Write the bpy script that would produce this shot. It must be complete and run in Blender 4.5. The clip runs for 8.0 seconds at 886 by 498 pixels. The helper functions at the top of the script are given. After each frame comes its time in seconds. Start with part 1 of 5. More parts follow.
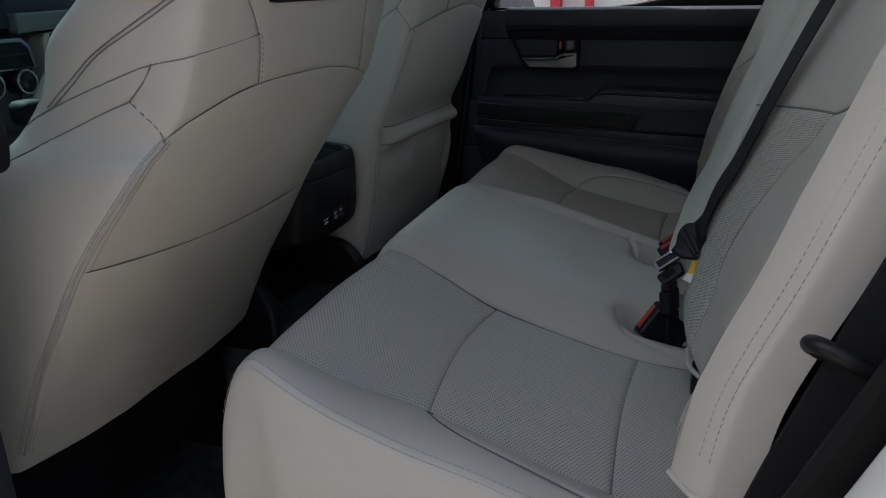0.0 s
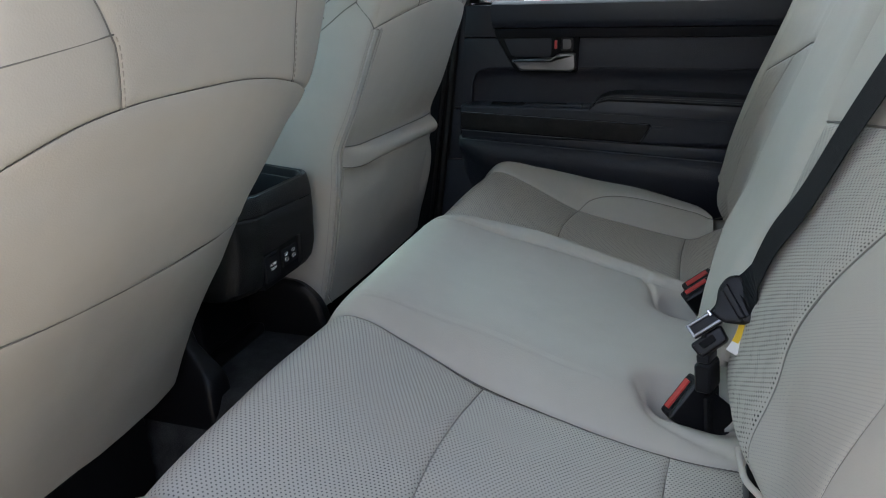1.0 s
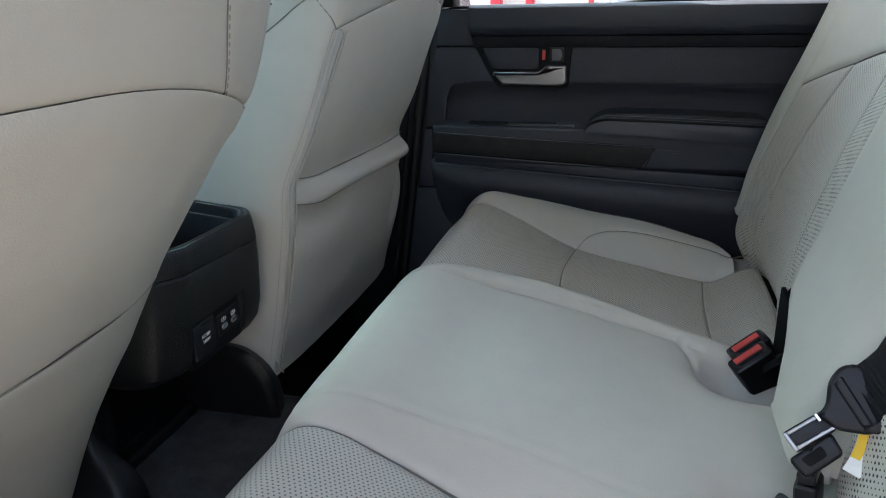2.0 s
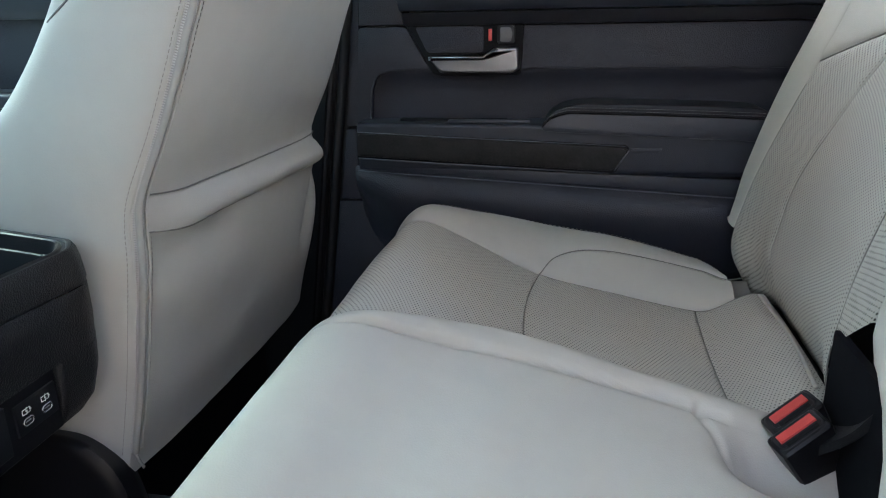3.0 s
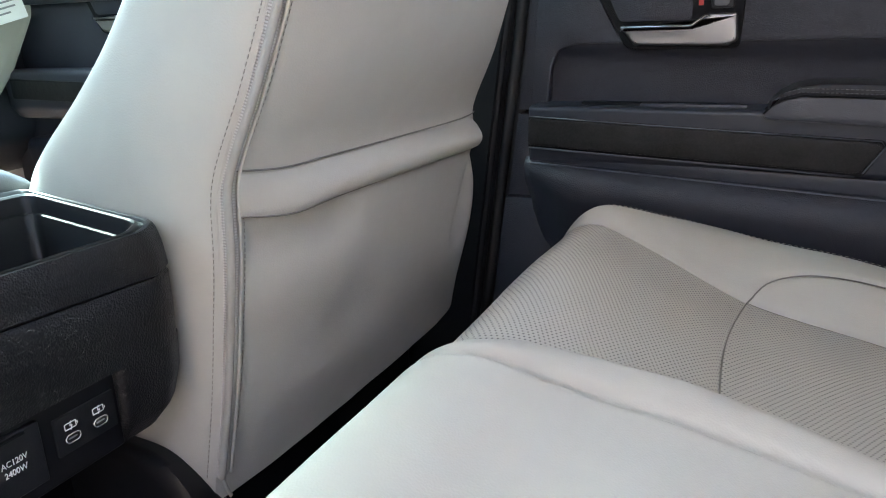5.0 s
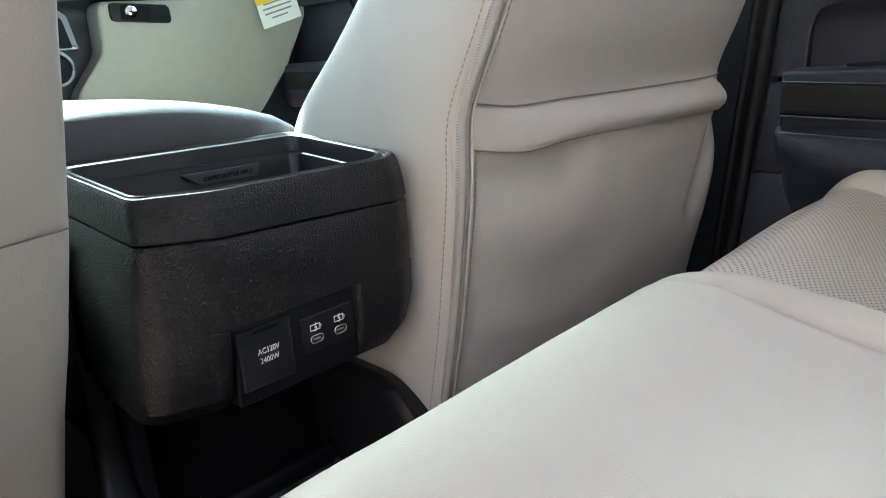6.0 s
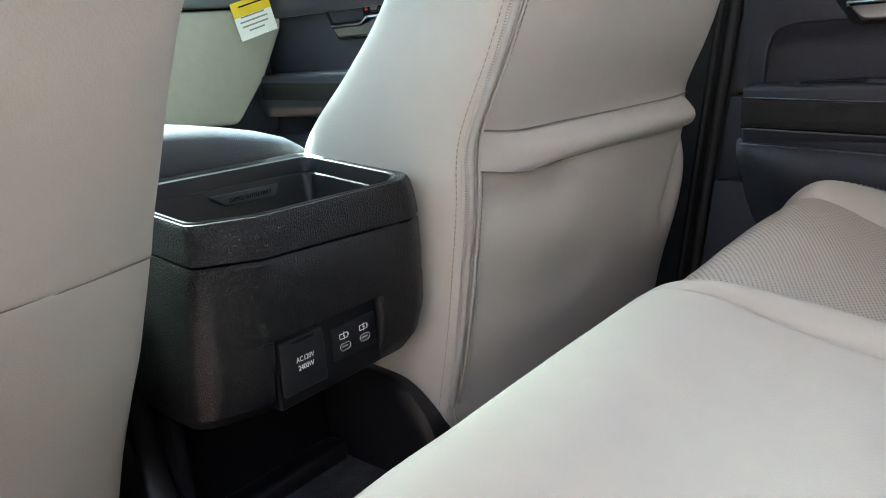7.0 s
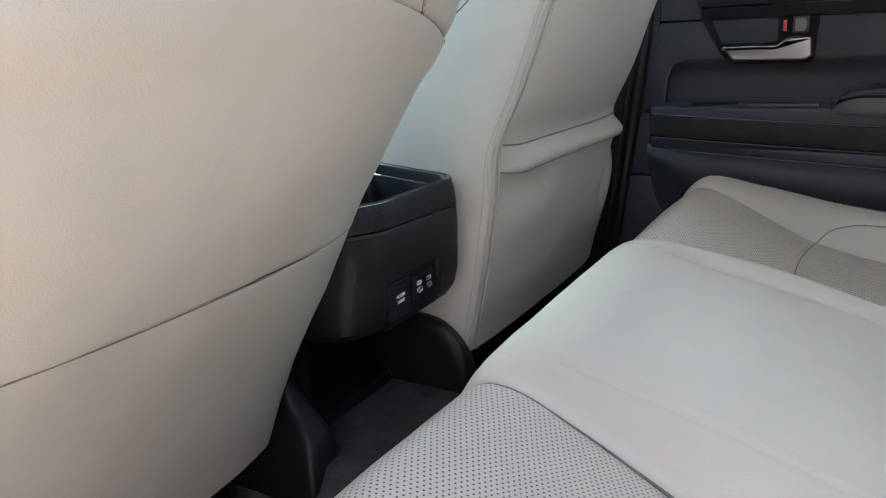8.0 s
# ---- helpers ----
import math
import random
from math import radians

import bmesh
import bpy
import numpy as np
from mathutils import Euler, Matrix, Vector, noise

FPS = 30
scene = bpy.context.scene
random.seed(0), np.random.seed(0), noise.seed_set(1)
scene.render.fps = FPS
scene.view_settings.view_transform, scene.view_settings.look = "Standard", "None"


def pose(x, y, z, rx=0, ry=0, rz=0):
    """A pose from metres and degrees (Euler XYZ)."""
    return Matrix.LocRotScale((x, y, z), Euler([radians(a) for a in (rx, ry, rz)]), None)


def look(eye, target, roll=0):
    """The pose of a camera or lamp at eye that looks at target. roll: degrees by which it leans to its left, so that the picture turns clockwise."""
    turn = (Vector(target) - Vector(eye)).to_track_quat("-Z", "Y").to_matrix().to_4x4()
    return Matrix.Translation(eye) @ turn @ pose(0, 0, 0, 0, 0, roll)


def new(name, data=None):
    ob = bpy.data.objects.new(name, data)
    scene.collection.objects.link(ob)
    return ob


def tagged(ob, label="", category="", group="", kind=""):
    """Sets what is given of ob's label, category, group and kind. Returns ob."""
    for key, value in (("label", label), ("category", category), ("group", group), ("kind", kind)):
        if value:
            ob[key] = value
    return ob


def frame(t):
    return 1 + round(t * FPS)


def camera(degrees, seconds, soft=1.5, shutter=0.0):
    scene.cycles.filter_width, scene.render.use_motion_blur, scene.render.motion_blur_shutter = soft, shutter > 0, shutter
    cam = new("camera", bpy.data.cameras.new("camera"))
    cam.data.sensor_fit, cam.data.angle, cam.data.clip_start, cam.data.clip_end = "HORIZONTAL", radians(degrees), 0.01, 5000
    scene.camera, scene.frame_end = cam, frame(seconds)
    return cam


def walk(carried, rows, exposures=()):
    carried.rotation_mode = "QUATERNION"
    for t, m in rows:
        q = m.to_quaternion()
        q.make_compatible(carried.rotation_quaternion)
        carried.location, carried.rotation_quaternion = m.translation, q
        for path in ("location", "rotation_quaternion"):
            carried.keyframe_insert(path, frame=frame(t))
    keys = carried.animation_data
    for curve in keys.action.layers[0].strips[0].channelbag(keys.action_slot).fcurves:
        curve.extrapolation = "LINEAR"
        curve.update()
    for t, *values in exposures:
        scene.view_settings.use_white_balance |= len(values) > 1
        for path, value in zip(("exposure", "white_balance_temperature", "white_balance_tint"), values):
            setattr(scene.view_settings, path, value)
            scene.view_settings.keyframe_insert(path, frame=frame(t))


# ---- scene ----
# x runs to the rear of the cab, y across it to the far door, z up from the cab floor.
cam = camera(62.4, 8.0, soft=1.0, shutter=0.0)
PATH = [
    (0, (0.108, -0.053, 0.795), (-0.523, 1.719, 0.114), -1.0),
    (0.5, (0.082, 0.065, 0.784), (-0.543, 1.839, 0.103), -1.4),
    (1, (0.053, 0.189, 0.777), (-0.563, 1.966, 0.097), -1.8),
    (1.5, (0.004, 0.283, 0.773), (-0.572, 2.08, 0.11), -1.6),
    (1.7, (-0.025, 0.328, 0.765), (-0.568, 2.14, 0.113), -1.3),
    (2.8, (-0.099, 0.596, 0.697), (-0.462, 2.461, 0.071), -1.2),
    (3, (-0.103, 0.648, 0.688), (-0.442, 2.519, 0.069), -1.2),
    (3.5, (-0.103, 0.773, 0.666), (-0.388, 2.655, 0.054), -0.8),
    (4, (-0.096, 0.839, 0.65), (-0.4, 2.726, 0.06), -0.5),
    (4.5, (-0.095, 0.839, 0.649), (-0.587, 2.684, 0.056), -1.2),
    (5, (-0.116, 0.809, 0.641), (-0.947, 2.526, 0.039), -2.0),
    (5.2, (-0.116, 0.797, 0.632), (-1.112, 2.429, 0.043), -2.5),
    (6.3, (-0.107, 0.796, 0.581), (-1.478, 2.154, 0.057), -4.8),
    (6.5, (-0.109, 0.791, 0.582), (-1.458, 2.172, 0.056), -4.9),
    (7, (-0.107, 0.734, 0.615), (-1.364, 2.192, 0.072), -4.6),
    (7.5, (-0.089, 0.597, 0.644), (-1.222, 2.148, 0.086), -4.0),
    (8, (-0.065, 0.433, 0.683), (-1.079, 2.055, 0.1), -3.3),
]
walk(cam, [(t, look(eye, target, roll)) for t, eye, target, roll in PATH],
     exposures=[(0, 1.84, 6700, 7), (0.25, 2.23, 6750, 7), (0.5, 2.85, 6800, 8), (1.0, 3.13, 6750, 8), (1.6, 3.33, 6750, 8), (3.0, 4.00, 6850, 13), (4.5, 4.54, 7050, 17), (5.2, 4.54, 7300, 18), (6.5, 4.34, 7750, 19), (7.5, 4.42, 7450, 17), (8.0, 4.04, 7250, 16)])

# ---- light ----
world = bpy.data.worlds.new("sky")
scene.world = world
world.use_nodes = True
wn = world.node_tree.nodes
sky = wn.new("ShaderNodeTexSky")
sky.sky_type, sky.sun_disc = "NISHITA", False
sky.air_density, sky.dust_density, sky.ozone_density = 1.0, 5.0, 0.6
SUN_UP, SUN_TURN = 51.4, 286.0
sky.sun_elevation, sky.sun_rotation = radians(SUN_UP), radians(SUN_TURN)
wn["Background"].inputs["Strength"].default_value = 0.10
world.node_tree.links.new(sky.outputs["Color"], wn["Background"].inputs["Color"])
sun = new("sun", bpy.data.lights.new("sun", "SUN"))
sun.data.energy, sun.data.angle, sun.data.color = 5.0, radians(0.6), (1.0, 0.95, 0.88)
SUN_FROM = Vector((-1.0, 0.28, 1.30))
sun.matrix_world = look(SUN_FROM * 10, (0, 0, 0))


# ---- materials ----
def material(name, colour, rough=0.5, metal=0.0, vary=0.06, vary_scale=6.0, bump=0.0, bump_scale=900.0, bump_kind="voronoi", spec=0.5):
    """A Principled material with colour variation at two scales and a fine grain, in metres of object space."""
    m = bpy.data.materials.new(name)
    m.use_nodes = True
    nt = m.node_tree
    n, l = nt.nodes, nt.links
    b = n["Principled BSDF"]
    b.inputs["Roughness"].default_value, b.inputs["Metallic"].default_value = rough, metal
    b.inputs["Specular IOR Level"].default_value = spec
    tc = n.new("ShaderNodeTexCoord")
    big, small = n.new("ShaderNodeTexNoise"), n.new("ShaderNodeTexNoise")
    big.inputs["Scale"].default_value, small.inputs["Scale"].default_value = vary_scale, vary_scale * 14
    mix = n.new("ShaderNodeMath")
    mix.operation = "MULTIPLY_ADD"
    mix.inputs[1].default_value = 0.45
    add = n.new("ShaderNodeMath")
    add.operation = "MULTIPLY"
    add.inputs[1].default_value = 0.55
    ramp = n.new("ShaderNodeMapRange")
    ramp.inputs["From Min"].default_value, ramp.inputs["From Max"].default_value = 0.3, 0.7
    ramp.inputs["To Min"].default_value, ramp.inputs["To Max"].default_value = 1.0 - vary, 1.0 + vary
    col = n.new("ShaderNodeVectorMath")
    col.operation = "SCALE"
    col.inputs[0].default_value = colour
    for t in (big, small):
        l.new(tc.outputs["Object"], t.inputs["Vector"])
    l.new(big.outputs["Fac"], add.inputs[0])
    l.new(small.outputs["Fac"], mix.inputs[0])
    l.new(add.outputs[0], mix.inputs[2])
    l.new(mix.outputs[0], ramp.inputs["Value"])
    l.new(ramp.outputs[0], col.inputs["Scale"])
    l.new(col.outputs[0], b.inputs["Base Color"])
    rr = n.new("ShaderNodeMapRange")
    rr.inputs["To Min"].default_value, rr.inputs["To Max"].default_value = max(0.02, rough - 0.07), rough + 0.07
    l.new(big.outputs["Fac"], rr.inputs["Value"])
    l.new(rr.outputs[0], b.inputs["Roughness"])
    if bump:
        g = n.new("ShaderNodeTexNoise" if bump_kind == "noise" else "ShaderNodeTexVoronoi")
        g.inputs["Scale"].default_value = bump_scale
        if bump_kind == "voronoi":
            g.feature = "SMOOTH_F1"
        bp = n.new("ShaderNodeBump")
        bp.inputs["Strength"].default_value, bp.inputs["Distance"].default_value = bump, 0.001
        l.new(tc.outputs["Object"], g.inputs["Vector"])
        l.new(g.outputs[0], bp.inputs["Height"])
        l.new(bp.outputs[0], b.inputs["Normal"])
    return m


def math_node(nt, op, a, b=None):
    n = nt.nodes.new("ShaderNodeMath")
    n.operation = op
    for i, v in enumerate((a, b)):
        if v is None:
            continue
        if isinstance(v, (int, float)):
            n.inputs[i].default_value = v
        else:
            nt.links.new(v, n.inputs[i])
    return n.outputs[0]


def perforated(name, base, pitch, radius, zigzag=0.0, dark=0.26):
    """The leather with rows of punched holes, by the panel's own metres (UV). zigzag: period of the chevron bands of larger holes."""
    m = base.copy()
    m.name = name
    nt = m.node_tree
    n, l = nt.nodes, nt.links
    b = n["Principled BSDF"]
    uv = n.new("ShaderNodeUVMap")
    sep = n.new("ShaderNodeSeparateXYZ")
    l.new(uv.outputs[0], sep.inputs[0])
    u = math_node(nt, "DIVIDE", sep.outputs[0], pitch)
    v = math_node(nt, "DIVIDE", sep.outputs[1], pitch * 1.732)

    def near(du):
        a = math_node(nt, "SUBTRACT", math_node(nt, "FRACT", math_node(nt, "ADD", u, du)), 0.5)
        c = math_node(nt, "MULTIPLY", math_node(nt, "SUBTRACT", math_node(nt, "FRACT", math_node(nt, "ADD", v, du)), 0.5), 1.732)
        return math_node(nt, "SQRT", math_node(nt, "ADD", math_node(nt, "MULTIPLY", a, a), math_node(nt, "MULTIPLY", c, c)))

    d = math_node(nt, "MINIMUM", near(0.0), near(0.5))
    if zigzag:
        tri = math_node(nt, "PINGPONG", sep.outputs[0], 0.020)
        band = math_node(nt, "FRACT", math_node(nt, "DIVIDE", math_node(nt, "ADD", sep.outputs[1], math_node(nt, "MULTIPLY", tri, 0.8)), zigzag))
        d = math_node(nt, "MULTIPLY", d, math_node(nt, "ADD", math_node(nt, "MULTIPLY", math_node(nt, "GREATER_THAN", band, 0.45), 0.55), 1.0))
    hole = n.new("ShaderNodeMapRange")
    hole.inputs["From Min"].default_value, hole.inputs["From Max"].default_value = radius / pitch * 0.8, radius / pitch * 1.25
    hole.inputs["To Min"].default_value, hole.inputs["To Max"].default_value = 1.0, 0.0
    l.new(d, hole.inputs["Value"])
    fac = hole.outputs[0]
    old = b.inputs["Base Color"].links[0].from_socket
    mix = n.new("ShaderNodeMix")
    mix.data_type = "RGBA"
    l.new(fac, mix.inputs["Factor"])
    l.new(old, mix.inputs[6])
    mix.inputs[7].default_value = (dark * 0.47, dark * 0.47, dark * 0.47, 1)
    l.new(mix.outputs[2], b.inputs["Base Color"])
    return m


LEATHER = material("grey_beige_leather", (0.50, 0.472, 0.425), 0.56, vary=0.035, vary_scale=3.0, bump=0.14, bump_scale=820, spec=0.34)
PERF = perforated("perforated_leather", LEATHER, 0.0040, 0.00070, dark=0.18)
PERF_BIG = perforated("patterned_perforated_leather", LEATHER, 0.0048, 0.00112, zigzag=0.026, dark=0.08)
PERF_FAINT = perforated("faintly_perforated_leather", LEATHER, 0.0034, 0.00045, dark=0.55)
SEAM = material("seam_shadow_thread", (0.21, 0.197, 0.178), 0.8, vary=0.1)
THREAD = material("grey_thread", (0.34, 0.32, 0.285), 0.8, vary=0.1)
PALE_LEATHER = material("pale_leather_thread", (0.40, 0.375, 0.335), 0.7, vary=0.1)
DARK_THREAD = material("dark_zip_core", (0.075, 0.070, 0.068), 0.7, vary=0.1)
PALE_SEAM = material("beige_thread", (0.30, 0.28, 0.25), 0.8, vary=0.1)
PALE_THREAD = material("pale_thread", (0.17, 0.17, 0.175), 0.8, vary=0.1)
TEETH = material("pale_zip_teeth", (0.60, 0.56, 0.53), 0.5, vary=0.05)
ZIP = material("beige_zip_tape", (0.40, 0.375, 0.34), 0.7, vary=0.08, bump=0.3, bump_scale=1500)
BEIGE_PLASTIC = material("beige_grained_plastic", (0.34, 0.325, 0.28), 0.55, vary=0.06, vary_scale=4, bump=0.3, bump_scale=700)
PLASTIC = material("black_grained_plastic", (0.0075, 0.0075, 0.0092), 0.40, vary=0.15, vary_scale=5, bump=0.52, bump_scale=780, bump_kind="pebble", spec=0.42)
# lighter grey that paints the highlight on black door trim edges
EDGE_GLINT = material("painted_edge_highlight", (0.085, 0.092, 0.110), 0.35, vary=0.05)
DOOR_SKIN = material("black_grained_door_trim", (0.0195, 0.0210, 0.0300), 0.50, vary=0.12, vary_scale=5, bump=0.42, bump_scale=620, bump_kind="pebble", spec=0.42)
PAD_BLACK = material("black_armrest_vinyl", (0.018, 0.018, 0.022), 0.5, vary=0.1, bump=0.25, bump_scale=800, spec=0.3)
SOFT_BLACK = material("black_soft_trim", (0.026, 0.030, 0.041), 0.42, vary=0.1, bump=0.22, bump_scale=900)
SMOOTH_BLACK = material("smooth_black_plastic", (0.0085, 0.0085, 0.0105), 0.40, vary=0.1, spec=0.28)
LINING = material("glossy_black_lining", (0.012, 0.013, 0.016), 0.30, vary=0.08, spec=0.5)
NOTICE_GREY = material("blue_grey_plastic", (0.075, 0.086, 0.105), 0.5, vary=0.05)
COVER_GREY = material("charcoal_plastic", (0.0135, 0.0142, 0.0170), 0.45, vary=0.08, bump=0.1, bump_scale=900, spec=0.35)
GLOSS_BLACK = material("satin_black_plastic", (0.010, 0.010, 0.012), 0.36, vary=0.1)
MATT_BLACK = material("matt_black_plastic", (0.006, 0.006, 0.007), 0.75, vary=0.15, spec=0.2)
BAND = material("dark_textured_inlay", (0.0145, 0.0140, 0.0140), 0.55, vary=0.6, vary_scale=36, bump=0.7, bump_scale=110, bump_kind="noise", spec=0.25)
CARPET = material("black_carpet", (0.055, 0.055, 0.057), 0.95, vary=0.5, vary_scale=40, bump=1.0, bump_scale=900, bump_kind="noise", spec=0.1)
FELT = material("black_felt", (0.0085, 0.0085, 0.0105), 0.95, vary=0.2, spec=0.05)
RUBBER = material("black_rubber", (0.010, 0.010, 0.011), 0.6, vary=0.1)
WEBBING = material("black_belt_webbing", (0.0075, 0.008, 0.010), 0.75, vary=0.1, bump=0.5, bump_scale=1600, spec=0.25)
SILVER = material("satin_silver", (0.30, 0.30, 0.31), 0.38, metal=1.0, vary=0.05)
CHROME = material("polished_metal", (0.75, 0.75, 0.76), 0.12, metal=1.0, vary=0.02)
RED = material("red_button", (0.55, 0.045, 0.04), 0.4, vary=0.08)
WHITE_PRINT = material("white_print", (0.75, 0.75, 0.75), 0.6, vary=0.02)
PAPER = material("white_paper_tag", (0.82, 0.82, 0.80), 0.7, vary=0.03)
YELLOW = material("yellow_print", (0.80, 0.52, 0.03), 0.6, vary=0.05)
DARK_GREY = material("dark_grey_plastic", (0.10, 0.10, 0.105), 0.4, vary=0.05)
LID_VINYL = material("padded_black_vinyl", (0.030, 0.033, 0.042), 0.50, vary=0.1, bump=0.22, bump_scale=760, bump_kind="pebble", spec=0.8)
DASH_GREY = material("grey_dash_trim", (0.105, 0.115, 0.118), 0.55, vary=0.12, bump=0.2, bump_scale=600)
GREY_PRINT = material("grey_print", (0.26, 0.26, 0.27), 0.6, vary=0.05)
HEADLINER = material("grey_headliner_cloth", (0.45, 0.44, 0.42), 0.95, vary=0.05, bump=0.3, bump_scale=1500, bump_kind="noise", spec=0.1)
PAINT = material("light_grey_car_paint", (0.52, 0.53, 0.54), 0.25, vary=0.02)
ASPHALT = material("grey_asphalt", (0.165, 0.155, 0.138), 0.9, vary=0.3, vary_scale=1.5, bump=0.4, bump_scale=120, bump_kind="noise", spec=0.2)
WALL_WHITE = material("white_painted_wall", (0.75, 0.75, 0.73), 0.8, vary=0.06, vary_scale=0.8)
WALL_BEIGE = material("grey_rendered_wall", (0.22, 0.216, 0.208), 0.9, vary=0.08, vary_scale=0.8, bump=0.3, bump_scale=60, bump_kind="noise")
WALL_RED = material("red_painted_steel", (0.55, 0.03, 0.05), 0.5, vary=0.08)
CAR_DARK = material("dark_car_paint", (0.03, 0.04, 0.06), 0.25, vary=0.05)
SCREEN = material("dark_glass_screen", (0.02, 0.03, 0.04), 0.08, vary=0.05)


def glass_material(name, tint):
    m = bpy.data.materials.new(name)
    m.use_nodes = True
    n, l = m.node_tree.nodes, m.node_tree.links
    n.remove(n["Principled BSDF"])
    tr, gl, mx, fr = (n.new("ShaderNodeBsdfTransparent"), n.new("ShaderNodeBsdfGlossy"), n.new("ShaderNodeMixShader"), n.new("ShaderNodeFresnel"))
    tr.inputs["Color"].default_value = tint
    gl.inputs["Roughness"].default_value = 0.02
    fr.inputs["IOR"].default_value = 1.35
    l.new(fr.outputs[0], mx.inputs[0])
    l.new(tr.outputs[0], mx.inputs[1])
    l.new(gl.outputs[0], mx.inputs[2])
    l.new(mx.outputs[0], n["Material Output"].inputs[0])
    return m


GLASS = glass_material("clear_window_glass", (0.88, 0.92, 0.91, 1))
REAR_GLASS = glass_material("tinted_rear_glass", (0.93, 0.95, 0.93, 1))
TINTED_GLASS = glass_material("green_tinted_windscreen_glass", (0.53, 0.70, 0.76, 1))
SIDE_GLASS = glass_material("green_tinted_side_glass", (0.60, 0.78, 0.83, 1))


# ---- builders ----
def mesh_part(name, verts, faces, mat, parent=None, label="", smooth=True, uvs=None):
    me = bpy.data.meshes.new(name)
    me.from_pydata([tuple(v) for v in verts], [], faces)
    if uvs is not None:
        layer = me.uv_layers.new(name="UVMap")
        loops = np.empty(len(me.loops), dtype=np.int32)
        me.loops.foreach_get("vertex_index", loops)
        layer.data.foreach_set("uv", np.asarray(uvs, dtype=np.float32)[loops].ravel())
    me.materials.append(mat)
    me.polygons.foreach_set("use_smooth", [smooth] * len(me.polygons))
    me.update()
    ob = new(name, me)
    if parent is not None:
        ob.parent = parent
    if label:
        ob["label"] = label
    return ob


def bm_part(name, bm, mat, parent=None, label="", smooth=False, angle=None):
    me = bpy.data.meshes.new(name)
    bmesh.ops.recalc_face_normals(bm, faces=bm.faces)
    bm.to_mesh(me)
    bm.free()
    me.materials.append(mat)
    me.polygons.foreach_set("use_smooth", [smooth] * len(me.polygons))
    if smooth:
        me.set_sharp_from_angle(angle=radians(angle or 35))
    ob = new(name, me)
    if parent is not None:
        ob.parent = parent
    if label:
        ob["label"] = label
    return ob


def thing(name, label, category, group="", kind=""):
    return tagged(new(name), label, category, group, kind)


def box(name, lo, hi, mat, parent=None, bevel=0.004, seg=2, label="", warp=None):
    """A bevelled box from corner lo to corner hi. warp: a function that moves each corner point."""
    bm = bmesh.new()
    bmesh.ops.create_cube(bm, size=1.0)
    for v in bm.verts:
        v.co = Vector([lo[i] if v.co[i] < 0 else hi[i] for i in range(3)])
        if warp:
            v.co = Vector(warp(v.co))
    if bevel:
        bmesh.ops.bevel(bm, geom=list(bm.edges), offset=bevel, segments=seg, affect="EDGES", profile=0.6)
    return bm_part(name, bm, mat, parent, label, smooth=True)


def prism(name, outline, axis, a, b, mat, parent=None, bevel=0.003, seg=2, label="", place=None):
    """An outline of (u, v) points pushed along an axis from a to b, with bevelled edges. axis y: u = x, v = z; axis x: u = y, v = z; axis z: u = x, v = y."""
    def at(u, v, w):
        p = {"y": (u, w, v), "x": (w, u, v), "z": (u, v, w)}[axis]
        return Vector(place(*p)) if place else Vector(p)
    bm = bmesh.new()
    lo = [bm.verts.new(at(u, v, a)) for u, v in outline]
    hi = [bm.verts.new(at(u, v, b)) for u, v in outline]
    bm.faces.new(lo)
    bm.faces.new(hi[::-1])
    k = len(outline)
    for i in range(k):
        bm.faces.new((lo[i], hi[i], hi[(i + 1) % k], lo[(i + 1) % k]))
    bmesh.ops.recalc_face_normals(bm, faces=bm.faces)
    if bevel:
        bmesh.ops.bevel(bm, geom=list(bm.edges), offset=bevel, segments=seg, affect="EDGES", profile=0.6)
    return bm_part(name, bm, mat, parent, label, smooth=True)


def rounded(outline, r, seg=5):
    """The outline with its corners rounded by r metres."""
    out = []
    k = len(outline)
    for i in range(k):
        p0, p, p1 = (Vector(outline[j % k]) for j in (i - 1, i, i + 1))
        a, b = (p0 - p), (p1 - p)
        ra = min(r, a.length * 0.45, b.length * 0.45)
        a, b = p + a.normalized() * ra, p + b.normalized() * ra
        for j in range(seg + 1):
            s = j / seg
            out.append(tuple(a * (1 - s) ** 2 + p * 2 * s * (1 - s) + b * s * s))
    return out


def curve_points(points, step=0.006):
    """A smooth line (Catmull-Rom) through the points, at about even steps."""
    P = np.array(points, dtype=float)
    if len(P) == 2:
        k = max(2, int(np.linalg.norm(P[1] - P[0]) / step) + 1)
        return P[0] + (P[1] - P[0]) * np.linspace(0, 1, k)[:, None]
    Q = np.vstack([2 * P[0] - P[1], P, 2 * P[-1] - P[-2]])
    out = []
    for i in range(1, len(Q) - 2):
        k = max(2, int(np.linalg.norm(Q[i + 1] - Q[i]) / step) + 1)
        for s in np.linspace(0, 1, k, endpoint=False):
            a, b, c, d = Q[i - 1:i + 3]
            out.append(0.5 * (2 * b + (c - a) * s + (2 * a - 5 * b + 4 * c - d) * s * s + (3 * b - a - 3 * c + d) * s ** 3))
    out.append(P[-1])
    return np.array(out)


def smooth_line(xs, ys):
    """A smooth function through the knots (xs, ys)."""
    pts = curve_points(list(zip(xs, ys)), step=(max(xs) - min(xs)) / 200)
    return lambda t: np.interp(t, pts[:, 0], pts[:, 1])


